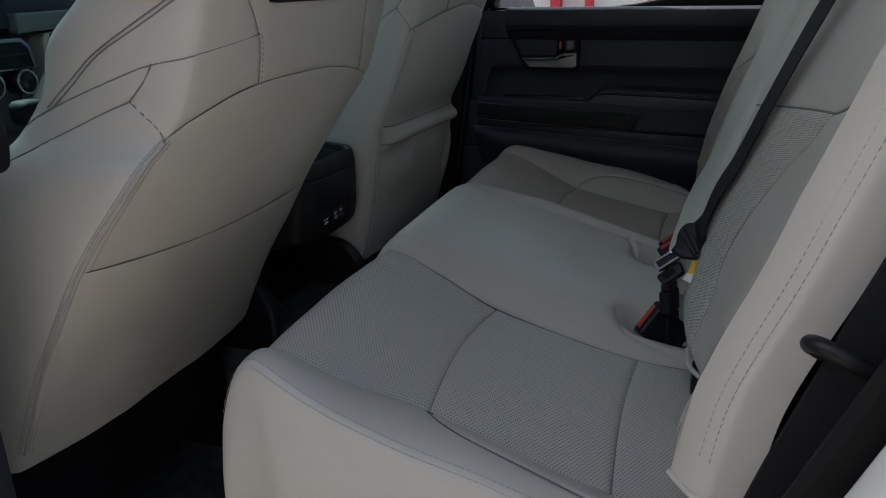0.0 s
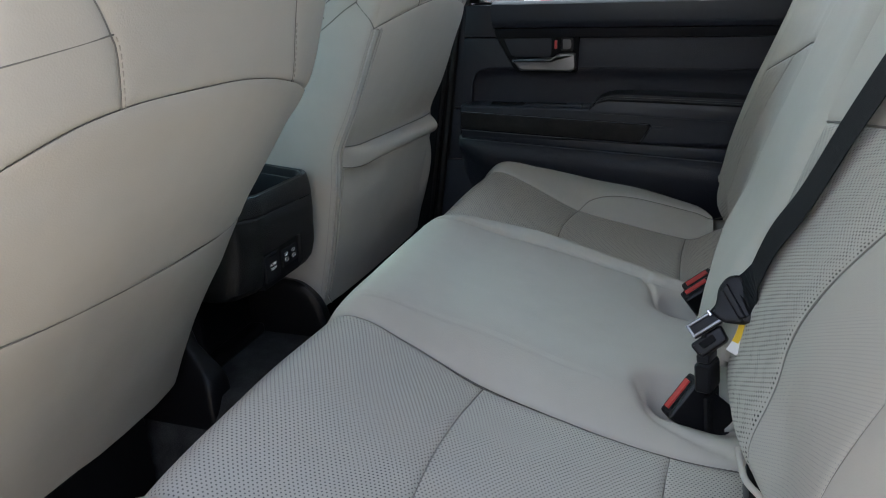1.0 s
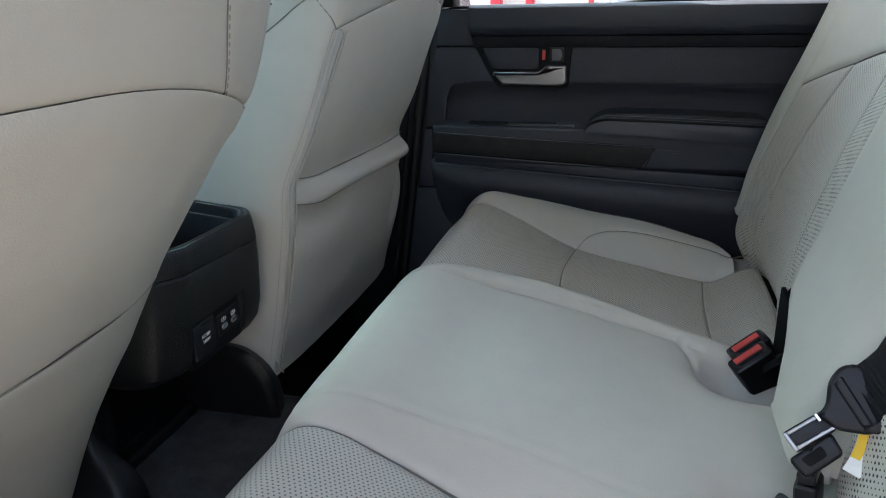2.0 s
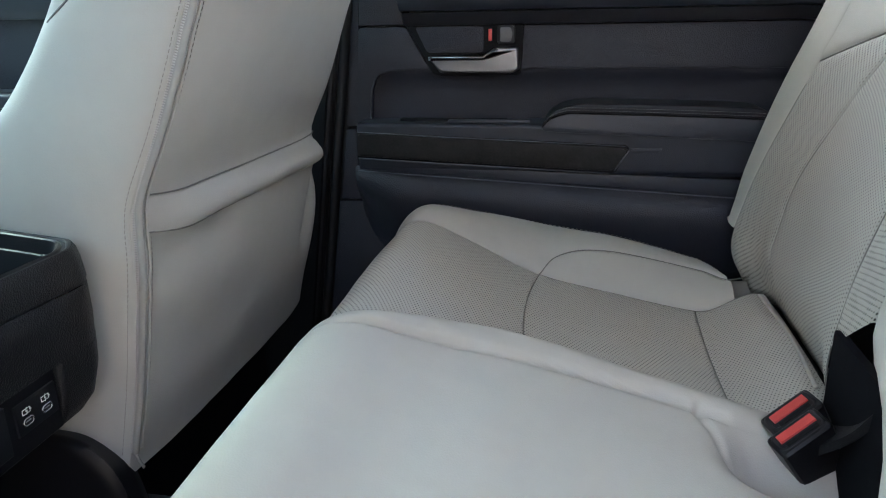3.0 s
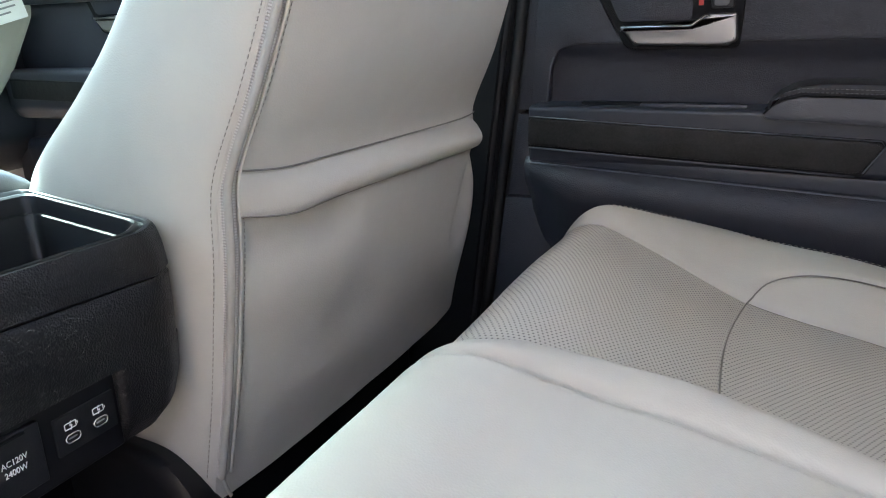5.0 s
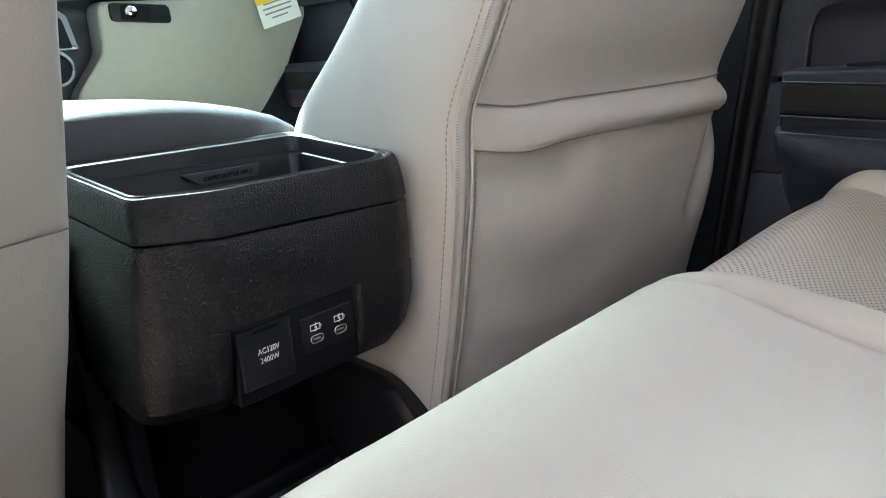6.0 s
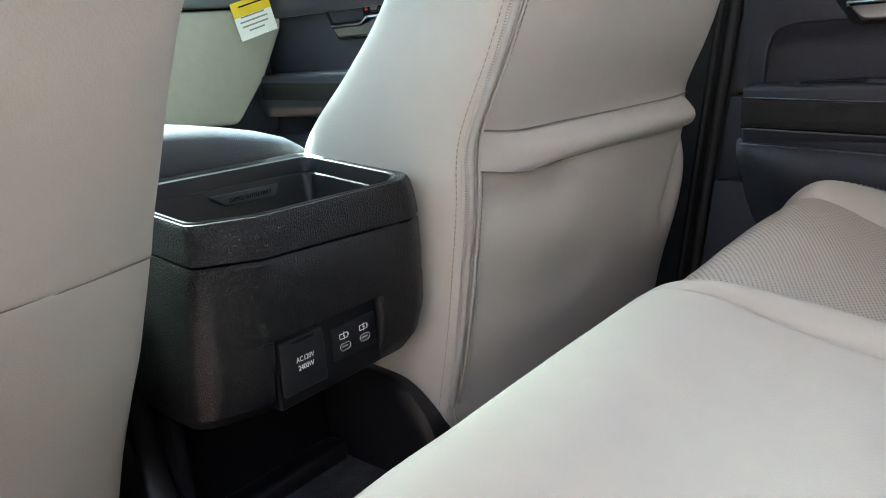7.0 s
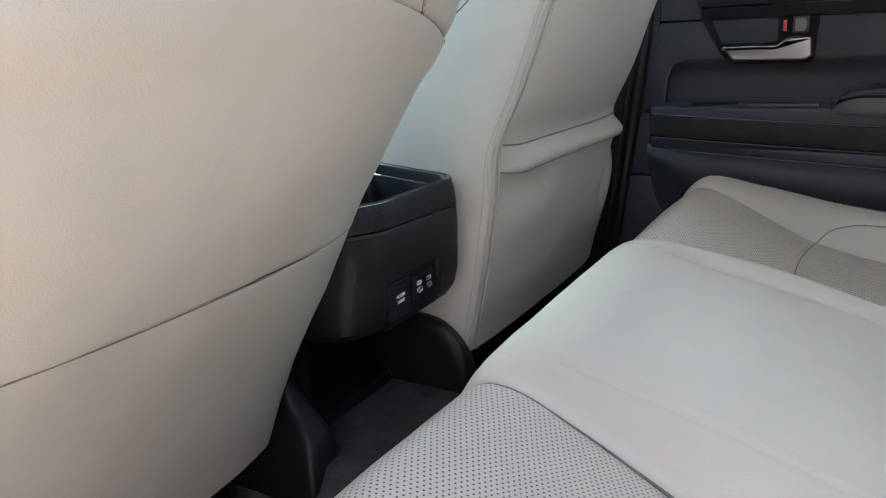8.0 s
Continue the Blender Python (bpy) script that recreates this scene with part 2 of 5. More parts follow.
def tube(name, points, r, mat, parent=None, sides=8, label="", flat=1.0, up=(0, 0, 1), closed=False):
    """A swept round (or flattened) bar along the points."""
    P = np.array(points, dtype=float)
    verts, faces = [], []
    k = len(P)
    for i in range(k):
        t = P[(i + 1) % k] - P[i - 1] if closed else P[min(i + 1, k - 1)] - P[max(i - 1, 0)]
        t /= np.linalg.norm(t) + 1e-12
        a = np.cross(t, up)
        if np.linalg.norm(a) < 1e-4:
            a = np.cross(t, (1, 0, 0.01))
        a /= np.linalg.norm(a)
        b = np.cross(a, t)
        for j in range(sides):
            w = 2 * math.pi * j / sides
            verts.append(P[i] + r * (math.cos(w) * a + flat * math.sin(w) * b))
    rings = k if closed else k - 1
    for i in range(rings):
        for j in range(sides):
            i2 = (i + 1) % k
            faces.append((i * sides + j, i * sides + (j + 1) % sides, i2 * sides + (j + 1) % sides, i2 * sides + j))
    if not closed:
        faces += [tuple(range(sides))[::-1], tuple(range((k - 1) * sides, k * sides))]
    return mesh_part(name, verts, faces, mat, parent, label)


def ribbon(name, points, across, width, thick, mat, parent=None, label=""):
    """A strap along the points; across: the direction of its width at each point."""
    P, A = np.array(points, dtype=float), np.array(across, dtype=float)
    verts, faces = [], []
    k = len(P)
    for i in range(k):
        t = P[min(i + 1, k - 1)] - P[max(i - 1, 0)]
        t /= np.linalg.norm(t)
        a = A[i] - t * np.dot(A[i], t)
        a /= np.linalg.norm(a)
        nrm = np.cross(t, a)
        for sa, sn in ((-1, -1), (-0.94, 1), (0.94, 1), (1, -1)):
            verts.append(P[i] + a * sa * width / 2 + nrm * sn * thick / 2)
    for i in range(k - 1):
        for j in range(4):
            faces.append((i * 4 + j, i * 4 + (j + 1) % 4, (i + 1) * 4 + (j + 1) % 4, (i + 1) * 4 + j))
    faces += [(3, 2, 1, 0), tuple(range(4 * k - 4, 4 * k))]
    return mesh_part(name, verts, faces, mat, parent, label, smooth=False)


def dashes(name, points, normals, mat, parent, length=0.0042, gap=0.0022, width=0.0009, proud=0.0006):
    """Stitches along a line on a surface, as one mesh."""
    P, N = np.array(points), np.array(normals)
    seg = np.linalg.norm(np.diff(P, axis=0), axis=1)
    at = np.concatenate([[0], np.cumsum(seg)])
    verts, faces = [], []
    d = 0.0
    while d + length < at[-1]:
        q = [np.array([np.interp(d + e * length, at, P[:, i]) for i in range(3)]) for e in (0, 1)]
        n = np.array([np.interp(d + length / 2, at, N[:, i]) for i in range(3)])
        n /= np.linalg.norm(n) + 1e-9
        t = q[1] - q[0]
        side = np.cross(t, n)
        side /= np.linalg.norm(side) + 1e-9
        m = (q[0] + q[1]) / 2 + n * proud
        o = len(verts)
        for p in q:
            verts += [p - side * width / 2 - n * 0.0004, m * 0.35 + (p + n * proud) * 0.65, p + side * width / 2 - n * 0.0004]
        faces += [(o, o + 1, o + 4, o + 3), (o + 1, o + 2, o + 5, o + 4), (o, o + 2, o + 1), (o + 3, o + 4, o + 5)]
        d += length + gap
    return mesh_part(name, verts, faces, mat, parent, smooth=False)


def steps(length, fine0, fine1, step=0.007):
    """Places from 0 to 1 along a length, closer together next to a seam."""
    near = [0.0, 0.0015, 0.003, 0.0045, 0.0065, 0.009, 0.0125]
    a = [d for d in near if d < length * 0.4] if fine0 else [0.0]
    b = [d for d in near if d < length * 0.4] if fine1 else [0.0]
    mid = np.linspace(a[-1], length - b[-1], max(2, int((length - a[-1] - b[-1]) / step) + 1))
    return np.concatenate([a[:-1], mid, [length - d for d in b[:-1]][::-1]]) / length


def surface_normals(G):
    gs, gt = np.gradient(G, axis=0), np.gradient(G, axis=1)
    n = np.cross(gs, gt)
    return n / (np.linalg.norm(n, axis=2, keepdims=True) + 1e-12)


def panel(name, F, size, seams, mat, parent, outward, depth=0.0045, width=0.0045, label="", creases=(), step=0.007, wrinkle=0.0, seed=0.0):
    """One sewn cover panel: F(s, t) gives its points for arrays s, t from 0 to 1; size: its rough length along s and t;
    seams: which of its borders (s=0, s=1, t=0, t=1) are sewn in; creases: (points, depth, width) lines pressed into it."""
    s = steps(size[0], seams[0], seams[1], step)
    t = steps(size[1], seams[2], seams[3], step)
    S, T = np.meshgrid(s, t, indexing="ij")
    G = np.stack(F(S, T), axis=2).astype(float)
    N = surface_normals(G)
    mid = N[len(s) // 2, len(t) // 2]
    flip = np.dot(mid, np.array(outward)) < 0
    if flip:
        N = -N
    ls = np.concatenate([np.zeros((1, len(t))), np.cumsum(np.linalg.norm(np.diff(G, axis=0), axis=2), axis=0)])
    lt = np.concatenate([np.zeros((len(s), 1)), np.cumsum(np.linalg.norm(np.diff(G, axis=1), axis=2), axis=1)], axis=1)
    d = np.zeros(S.shape)
    for on, dist in zip(seams, (ls, ls[-1:] - ls, lt, lt[:, -1:] - lt)):
        if on:
            d = np.maximum(d, np.exp(-np.abs(dist) / width))
    off = -depth * d
    for line, cd, cw in creases:
        L = np.array(line)
        best = np.full(S.shape, 9.0)
        for i in range(len(L) - 1):
            a, b = L[i], L[i + 1]
            ab = b - a
            h = np.clip(((G - a) @ ab) / (ab @ ab + 1e-12), 0, 1)
            best = np.minimum(best, np.linalg.norm(G - a - h[..., None] * ab, axis=2))
        off -= cd * np.exp(-(best / cw) ** 2)
    if wrinkle:
        off += wrinkle * np.array([[noise.noise(Vector(p) * 9.0 + Vector((seed, 0, 0))) + 0.4 * noise.noise(Vector(p) * 24.0) for p in row] for row in G])
    G = G + N * off[..., None]
    k = len(t)
    verts = G.reshape(-1, 3)
    faces = []
    for i in range(len(s) - 1):
        for j in range(k - 1):
            f = (i * k + j, i * k + j + 1, (i + 1) * k + j + 1, (i + 1) * k + j)
            faces.append(f if flip else f[::-1])
    uv = np.stack([ls, lt], axis=2).reshape(-1, 2)
    return mesh_part(name, verts, faces, mat, parent, label, uvs=uv)


def line_on(F, st):
    """Points and outward-free normals of a line on a surface F through the (s, t) places."""
    st = np.array(st, dtype=float)
    e = 1e-3
    P = np.stack(F(st[:, 0], st[:, 1]), axis=1)
    A = np.stack(F(st[:, 0] + e, st[:, 1]), axis=1) - P
    B = np.stack(F(st[:, 0], st[:, 1] + e), axis=1) - P
    N = np.cross(A, B)
    return P, N / (np.linalg.norm(N, axis=1, keepdims=True) + 1e-12)


def words(name, text, size, m, mat, parent, thick=0.0002):
    c = bpy.data.curves.new(name, "FONT")
    c.body, c.size, c.extrude, c.align_x, c.align_y = text, size, thick, "CENTER", "CENTER"
    tmp = new("tmp_text", c)
    bpy.context.view_layer.update()
    me = bpy.data.meshes.new_from_object(tmp.evaluated_get(bpy.context.evaluated_depsgraph_get()))
    bpy.data.objects.remove(tmp)
    me.name = name
    me.materials.clear()
    me.materials.append(mat)
    me.transform(m)
    ob = new(name, me)
    ob.parent = parent
    return ob

YC = 1.072            # the cab's middle line
# ---- the cab's shell ----
floor = thing("floor", "black carpeted cab floor with a raised centre tunnel", "floor", kind="structure")


def floor_height(y):
    d = abs(y - YC)
    return 0.24 - 0.0 if d < 0.13 else 0.02 + 0.22 * (0.5 + 0.5 * math.cos(math.pi * min(1, (d - 0.13) / 0.10)))


fv, ff = [], []
ys = np.linspace(0.30, 1.84, 78)
xs = np.linspace(-1.75, 0.75, 50)
for x in xs:
    for y in ys:
        fv.append((x, y, floor_height(y) + 0.002 * noise.noise(Vector((x * 30, y * 30, 0)))))
for i in range(len(xs) - 1):
    for j in range(len(ys) - 1):
        a = i * len(ys) + j
        ff.append((a, a + len(ys), a + len(ys) + 1, a + 1))
k = len(fv)
fv += [(-1.75, 0.30, -0.08), (-1.75, 1.84, -0.08), (0.75, 1.84, -0.08), (0.75, 0.30, -0.08)]
ff += [(k, k + 1, k + 2, k + 3), (k + 3, k + 2, len(ys) * len(xs) - 1, len(ys) * (len(xs) - 1)), (k + 1, k, 0, len(ys) - 1)]
mesh_part("carpet", fv, ff, CARPET, floor)

ceiling = tagged(box("ceiling", (-1.262, 0.36, 1.36), (0.52, 1.80, 1.41), HEADLINER, bevel=0.02, seg=3), "pale grey cloth headliner under the roof", "ceiling", kind="structure")
roof = tagged(box("roof", (-1.305, 0.30, 1.413), (0.56, 1.86, 1.44), PAINT, bevel=0.012, seg=3), "light grey painted steel roof", "roof", kind="structure")
wall_back = thing("wall_back", "black trimmed rear wall of the cab below the rear window", "wall", kind="structure")
box("back_panel", (0.42, 0.36, 0.0), (0.50, 1.84, 0.90), MATT_BLACK, wall_back, bevel=0.01)
window_back = thing("window_back", "rear window of lightly tinted glass in a black frame", "window", kind="structure")
box("frame_top", (0.44, 0.40, 1.30), (0.48, 1.76, 1.36), MATT_BLACK, window_back)
g = box("pane", (0.455, 0.42, 0.902), (0.46, 1.74, 1.30), REAR_GLASS, window_back, bevel=0)
windscreen = thing("windscreen", "large raked windscreen of faintly green glass", "window", kind="structure")
wv = [(-1.95, 0.40, 0.98), (-1.95, 1.76, 0.98), (-1.262, 1.72, 1.38), (-1.262, 0.44, 1.38)]
wv += [(x - 0.004, y, z + 0.004) for x, y, z in wv]
g = mesh_part("pane", wv, [(0, 1, 2, 3), (7, 6, 5, 4), (0, 4, 5, 1), (1, 5, 6, 2), (2, 6, 7, 3), (3, 7, 4, 0)], TINTED_GLASS, windscreen, smooth=False)
for name, y0, y1 in (("pillar_a_near", 0.36, 0.44), ("pillar_a_far", 1.72, 1.80)):
    ob = thing(name, "pale windscreen pillar trim", "pillar", kind="structure")
    P = [(-1.95, y0, 0.96), (-1.95, y1, 0.96), (-1.88, y1, 0.96), (-1.88, y0, 0.96), (-1.255, y0, 1.38), (-1.255, y1, 1.38), (-1.17, y1, 1.38), (-1.17, y0, 1.38)]
    mesh_part("trim", P, [(0, 1, 2, 3), (4, 7, 6, 5), (0, 4, 5, 1), (1, 5, 6, 2), (2, 6, 7, 3), (3, 7, 4, 0)], HEADLINER, ob, smooth=False)
firewall = tagged(box("wall_front", (-1.99, 0.30, -0.05), (-1.93, 1.86, 0.97), MATT_BLACK, bevel=0.01), "black bulkhead below the windscreen", "wall", kind="structure")
side_front = tagged(box("wall_side_front", (-1.93, 0.22, -0.06), (-1.32, 0.32, 0.98), DOOR_SKIN, bevel=0.02), "black inner side of the front body beside the near footwell", "wall", kind="structure")

# Far side: pillar between the doors, and the corner pillar behind the rear door.
pillar_far = thing("pillar_centre_far", "black plastic pillar trim between the far doors with a rubber door seal", "pillar", kind="structure")


def lean_x(z, x0):
    return x0 - 0.135 * (0.70 - z) if z < 0.70 else x0


P = []
for z in (0.0, 0.25, 0.5, 0.70, 0.80, 1.36):
    P.append(z)
verts, faces = [], []
for z in P:
    xa, xb = lean_x(z, -0.60), lean_x(z, -0.447)
    yi = 1.735 if z < 0.72 else 1.735 + (z - 0.72) * 0.06
    verts += [(xa, 1.84, z), (xa, yi + 0.012, z), (xa + 0.015, yi, z), (xb - 0.012, yi, z), (xb, yi + 0.012, z), (xb, 1.84, z)]
for i in range(len(P) - 1):
    for j in range(6):
        faces.append((i * 6 + j, i * 6 + (j + 1) % 6, (i + 1) * 6 + (j + 1) % 6, (i + 1) * 6 + j))
mesh_part("pillar_trim", verts, faces, SMOOTH_BLACK, pillar_far, smooth=False)
tube("door_seal", [(lean_x(z, -0.440), 1.752, z) for z in np.linspace(0.02, 0.70, 20)] + [(-0.44, 1.752 + 0.06 * (z - 0.7), z) for z in np.linspace(0.74, 1.35, 10)], 0.0085, RUBBER, pillar_far, label="ribbed black rubber seal")
tube("door_seal_inner", [(lean_x(z, -0.455), 1.742, z) for z in np.linspace(0.02, 0.70, 20)], 0.005, RUBBER, pillar_far)
corner_far = tagged(box("pillar_rear_far", (0.26, 1.72, 0.0), (0.46, 1.84, 1.36), MATT_BLACK, bevel=0.02), "black trim of the far rear corner pillar", "pillar", kind="structure")

# Near side: pillar trims round the open rear door.
pillar_near = thing("pillar_centre_near", "black pillar trim between the near doors with a belt anchor", "pillar", kind="structure")
box("pillar_trim", (-0.72, 0.29, 0.0), (-0.446, 0.35, 1.36), DOOR_SKIN, pillar_near, bevel=0.012, warp=lambda c: (c.x - 0.02 * (c.z < 0.5) + 0.0, c.y, c.z))
prism("belt_anchor", rounded([(-0.455, 0.672), (-0.338, 0.678), (-0.333, 0.702), (-0.338, 0.722), (-0.455, 0.722)], 0.008), "y", 0.285, 0.315, SMOOTH_BLACK, pillar_near, bevel=0.004, label="small black belt anchor cover")
corner_near = thing("pillar_rear_near", "black trim and painted body edge of the near rear door opening", "pillar", kind="structure")


def slant(pt):
    x, y, z = pt
    return (x + 0.38 * (z - 0.45), y, z)


box("pillar_trim", (0.163, 0.352, 0.0), (0.46, 0.38, 1.36), MATT_BLACK, corner_near, bevel=0.012, warp=slant)
box("body_edge", (0.172, 0.300, -0.05), (0.60, 0.332, 1.38), PAINT, corner_near, bevel=0.006, seg=3, warp=slant, label="pale grey painted body edge")
sill = tagged(box("sill_near", (-0.62, 0.24, -0.08), (0.30, 0.36, 0.06), SMOOTH_BLACK, bevel=0.02, seg=3), "black scuff plate on the near door sill", "sill", kind="structure")

# ---- far rear door ----
door = thing("door_far_rear", "closed rear door with black moulded trim, armrest and silver handle", "door", kind="structure")
DY = 1.752
# outer skin
prism("door_skin", [(-0.50, -0.02), (0.27, -0.02), (0.30, 0.735), (-0.43, 0.735)], "y", 1.80, 1.86, PAINT, door, bevel=0.01)
# upper trim: sill roll, dark strip, main panel
prism("sill_roll", [(1.715, 0.7345), (1.735, 0.7405), (1.80, 0.7390), (1.80, 0.688), (1.732, 0.688), (1.722, 0.70)], "x", -0.358, 0.32, SOFT_BLACK, door, bevel=0.004, label="soft black window sill")
prism("trim_strip", [(1.730, 0.686), (1.80, 0.686), (1.80, 0.668), (1.742, 0.668)], "x", -0.353, 0.32, PAD_BLACK, door, bevel=0.002)
prism("front_upper_cover", [(-0.424, 0.669), (-0.3545, 0.669), (-0.3600, 0.733), (-0.4195, 0.733)], "y", DY - 0.004, 1.80, DOOR_SKIN, door, bevel=0.003)
prism("upper_panel", rounded([(-0.436, 0.512), (-0.412, 0.512), (-0.408, 0.575), (-0.398, 0.597), (-0.374, 0.604), (0.30, 0.604), (0.31, 0.6665), (-0.182, 0.6665), (-0.186, 0.612), (-0.322, 0.612), (-0.352, 0.6665), (-0.425, 0.6665)], 0.006, 3), "y", DY, 1.80, DOOR_SKIN, door, bevel=0.002)
prism("recess_panel", [(1.7560, 0.6055), (1.7565, 0.600), (1.7600, 0.594), (1.7645, 0.585), (1.7665, 0.570), (1.7665, 0.515), (1.80, 0.515), (1.80, 0.6055)], "x", -0.4345, 0.302, DOOR_SKIN, door, bevel=0)
# bowl behind the armrest: a shallow step in the main panel
tube("recess_lip", curve_points([(-0.4125, DY + 0.001, 0.526), (-0.409, DY + 0.001, 0.570), (-0.403, DY + 0.001, 0.590)], 0.006), 0.0018, SOFT_BLACK, door)
# ledge with the armrest carrier
prism("armrest_carrier", [(1.706, 0.5280), (1.712, 0.5310), (1.80, 0.5310), (1.80, 0.4540), (1.722, 0.4540), (1.712, 0.4630)], "x", -0.423, 0.30, SOFT_BLACK, door, bevel=0.004, seg=3, label="soft dark armrest base")
prism("slot", [(-0.36, 1.728), (-0.20, 1.728), (-0.20, 1.744), (-0.36, 1.744)], "z", 0.5305, 0.5345, MATT_BLACK, door, bevel=0.001)
prism("slot_lip", [(-0.285, 1.716), (-0.165, 1.716), (-0.165, 1.727), (-0.285, 1.727)], "z", 0.5300, 0.5350, SOFT_BLACK, door, bevel=0.0015)
fold_line = curve_points([(-0.1465, 1.6925, 0.5285), (-0.135, 1.6925, 0.5400), (-0.115, 1.6925, 0.5470), (-0.095, 1.6925, 0.5480), (0.05, 1.6925, 0.5445), (0.15, 1.6925, 0.5410)], 0.008)
edge = [(float(p[0]), float(p[2])) for p in fold_line]
prism("armrest_pad", edge + [(0.1555, 0.5440), (0.1555, 0.5490), (0.1500, 0.5535), (0.138, 0.5560), (0.058, 0.5590), (-0.056, 0.5615), (-0.095, 0.5612), (-0.115, 0.5580), (-0.132, 0.5500), (-0.1440, 0.5360)], "y", 1.6925, 1.765, PAD_BLACK, door, bevel=0.0035, seg=3, label="padded stitched black armrest")
prism("armrest_skirt", edge + [(0.152, 0.5100), (-0.135, 0.5215), (-0.1455, 0.5235)], "y", 1.6950, 1.75, SOFT_BLACK, door, bevel=0.002)
for lift in (0.0042, 0.0082):
    dashes("stitching", fold_line[1:] + np.array((0, -0.0004, lift)), [(0, -1, 0)] * (len(fold_line) - 1), PALE_THREAD, door, 0.0030, 0.0016, 0.0007)
tube("seam", fold_line + np.array((0, 0.0012, 0)), 0.0010, MATT_BLACK, door)
# dark inlay band with its groove
band = [(-0.421, 0.5160), (-0.030, 0.4990), (-0.026, 0.4940), (-0.044, 0.4670), (-0.052, 0.4650), (-0.422, 0.4820)]
prism("inlay_frame", rounded([(u + (0.003 if u > -0.2 else -0.001), v + (0.0025 if v > 0.4880 else -0.004)) for u, v in band], 0.004), "y", 1.7045, 1.714, MATT_BLACK, door, bevel=0.001)
prism("inlay", rounded(band, 0.004), "y", 1.7015, 1.714, BAND, door, bevel=0.002, label="dark textured trim inlay")
# thin lighter tubes paint the highlight round the inlay
tube("inlay_highlight", [(-0.420, 1.7030, 0.5180), (-0.3, 1.7030, 0.5123), (-0.029, 1.7030, 0.5010), (-0.0245, 1.7030, 0.4945), (-0.043, 1.7030, 0.4655)], 0.0009, EDGE_GLINT, door, sides=6)
tube("inlay_highlight", [(-0.421, 1.7035, 0.4785), (-0.3, 1.7035, 0.4725), (-0.05, 1.7035, 0.4615)], 0.0011, EDGE_GLINT, door, sides=6)
prism("notch_mark", [(-0.022, 0.4970), (0.022, 0.4970), (0.018, 0.4910), (-0.018, 0.4910)], "y", 1.7075, 1.713, SOFT_BLACK, door, bevel=0.001)
prism("lower_lip", [(-0.424, 0.4600), (0.15, 0.4285), (0.15, 0.4520), (-0.424, 0.4680)], "y", 1.7135, 1.76, SOFT_BLACK, door, bevel=0.002)
# lower moulding, curved inwards to its foot
lv, lf = [], []
prof = curve_points([(1.722, 0.452), (1.710, 0.446), (1.699, 0.432), (1.695, 0.412), (1.702, 0.38), (1.716, 0.34), (1.735, 0.30), (1.742, 0.20), (1.745, 0.02)], 0.01)
cols = np.linspace(-0.43, 0.28, 60)
for x in cols:
    cut = np.clip((-0.36 - x) / 0.07, 0, 1)
    drop = 0.012 - 0.055 * (x + 0.43)
    for y, z in prof:
        zz = z + (drop if z > 0.4 else drop * max(0, (z - 0.02) / 0.4))
        lv.append((x, y + 0.045 * cut ** 1.5 * np.clip((0.45 - z) / 0.06, 0, 1), zz))
m = len(prof)
for i in range(len(cols) - 1):
    for j in range(m - 1):
        a = i * m + j
        lf.append((a, a + 1, a + m + 1, a + m))
k = len(lv)
lv += [(-0.43, 1.79, 0.449), (-0.43, 1.79, 0.02), (0.28, 1.79, 0.433), (0.28, 1.79, 0.02)]
lf += [(k, *range(0, m), k + 1)[::-1], (k + 2, *range((len(cols) - 1) * m, len(cols) * m), k + 3), (k, k + 2, (len(cols) - 1) * m, 0)]
mesh_part("lower_moulding", lv, lf, DOOR_SKIN, door)
# painted highlight along the moulding's top edge
tube("moulding_highlight", [(x, 1.7095, 0.4582 - 0.055 * (x + 0.43)) for x in np.linspace(-0.425, 0.27, 12)], 0.0010, EDGE_GLINT, door, sides=6)
prism("pocket_edge", rounded([(-0.435, 0.459), (-0.426, 0.459), (-0.365, 0.352), (-0.33, 0.31), (-0.345, 0.31), (-0.376, 0.348)], 0.003), "y", 1.728, 1.76, SMOOTH_BLACK, door, bevel=0.003)
prism("lower_front_cover", [(-0.520, 0.02), (-0.36, 0.02), (-0.36, 0.31), (-0.402, 0.400), (-0.470, 0.400)], "y", 1.748, 1.80, DOOR_SKIN, door, bevel=0.002)
prism("upper_front_cover", [(-0.467, 0.403), (-0.404, 0.403), (-0.436, 0.450), (-0.436, 0.515), (-0.452, 0.515)], "y", 1.750, 1.80, DOOR_SKIN, door, bevel=0.002)
prism("front_edge", [(-0.452, 0.52), (-0.432, 0.52), (-0.421, 0.735), (-0.430, 0.735)], "y", 1.752, 1.80, DOOR_SKIN, door, bevel=0.002)
prism("door_seal", [(-0.558, 0.0), (-0.515, 0.0), (-0.422, 0.70), (-0.420, 0.745), (-0.462, 0.745), (-0.463, 0.70)], "y", 1.765, 1.799, RUBBER, door, bevel=0.003)
# window glass and frame
wf = thing("window_far_rear", "side window of clear glass above the rear door trim", "window", kind="structure")
prism("frame_front", [(-0.435, 0.736), (-0.40, 0.736), (-0.38, 1.36), (-0.42, 1.36)], "y", 1.785, 1.84, MATT_BLACK, wf, bevel=0.004)
prism("frame_corner", [(-0.12, 0.7345), (0.34, 0.7345), (0.34, 1.36), (0.27, 1.36), (0.25, 0.86), (0.14, 0.800), (0.06, 0.769), (-0.01, 0.750), (-0.07, 0.740)], "y", 1.785, 1.84, MATT_BLACK, wf, bevel=0.003)
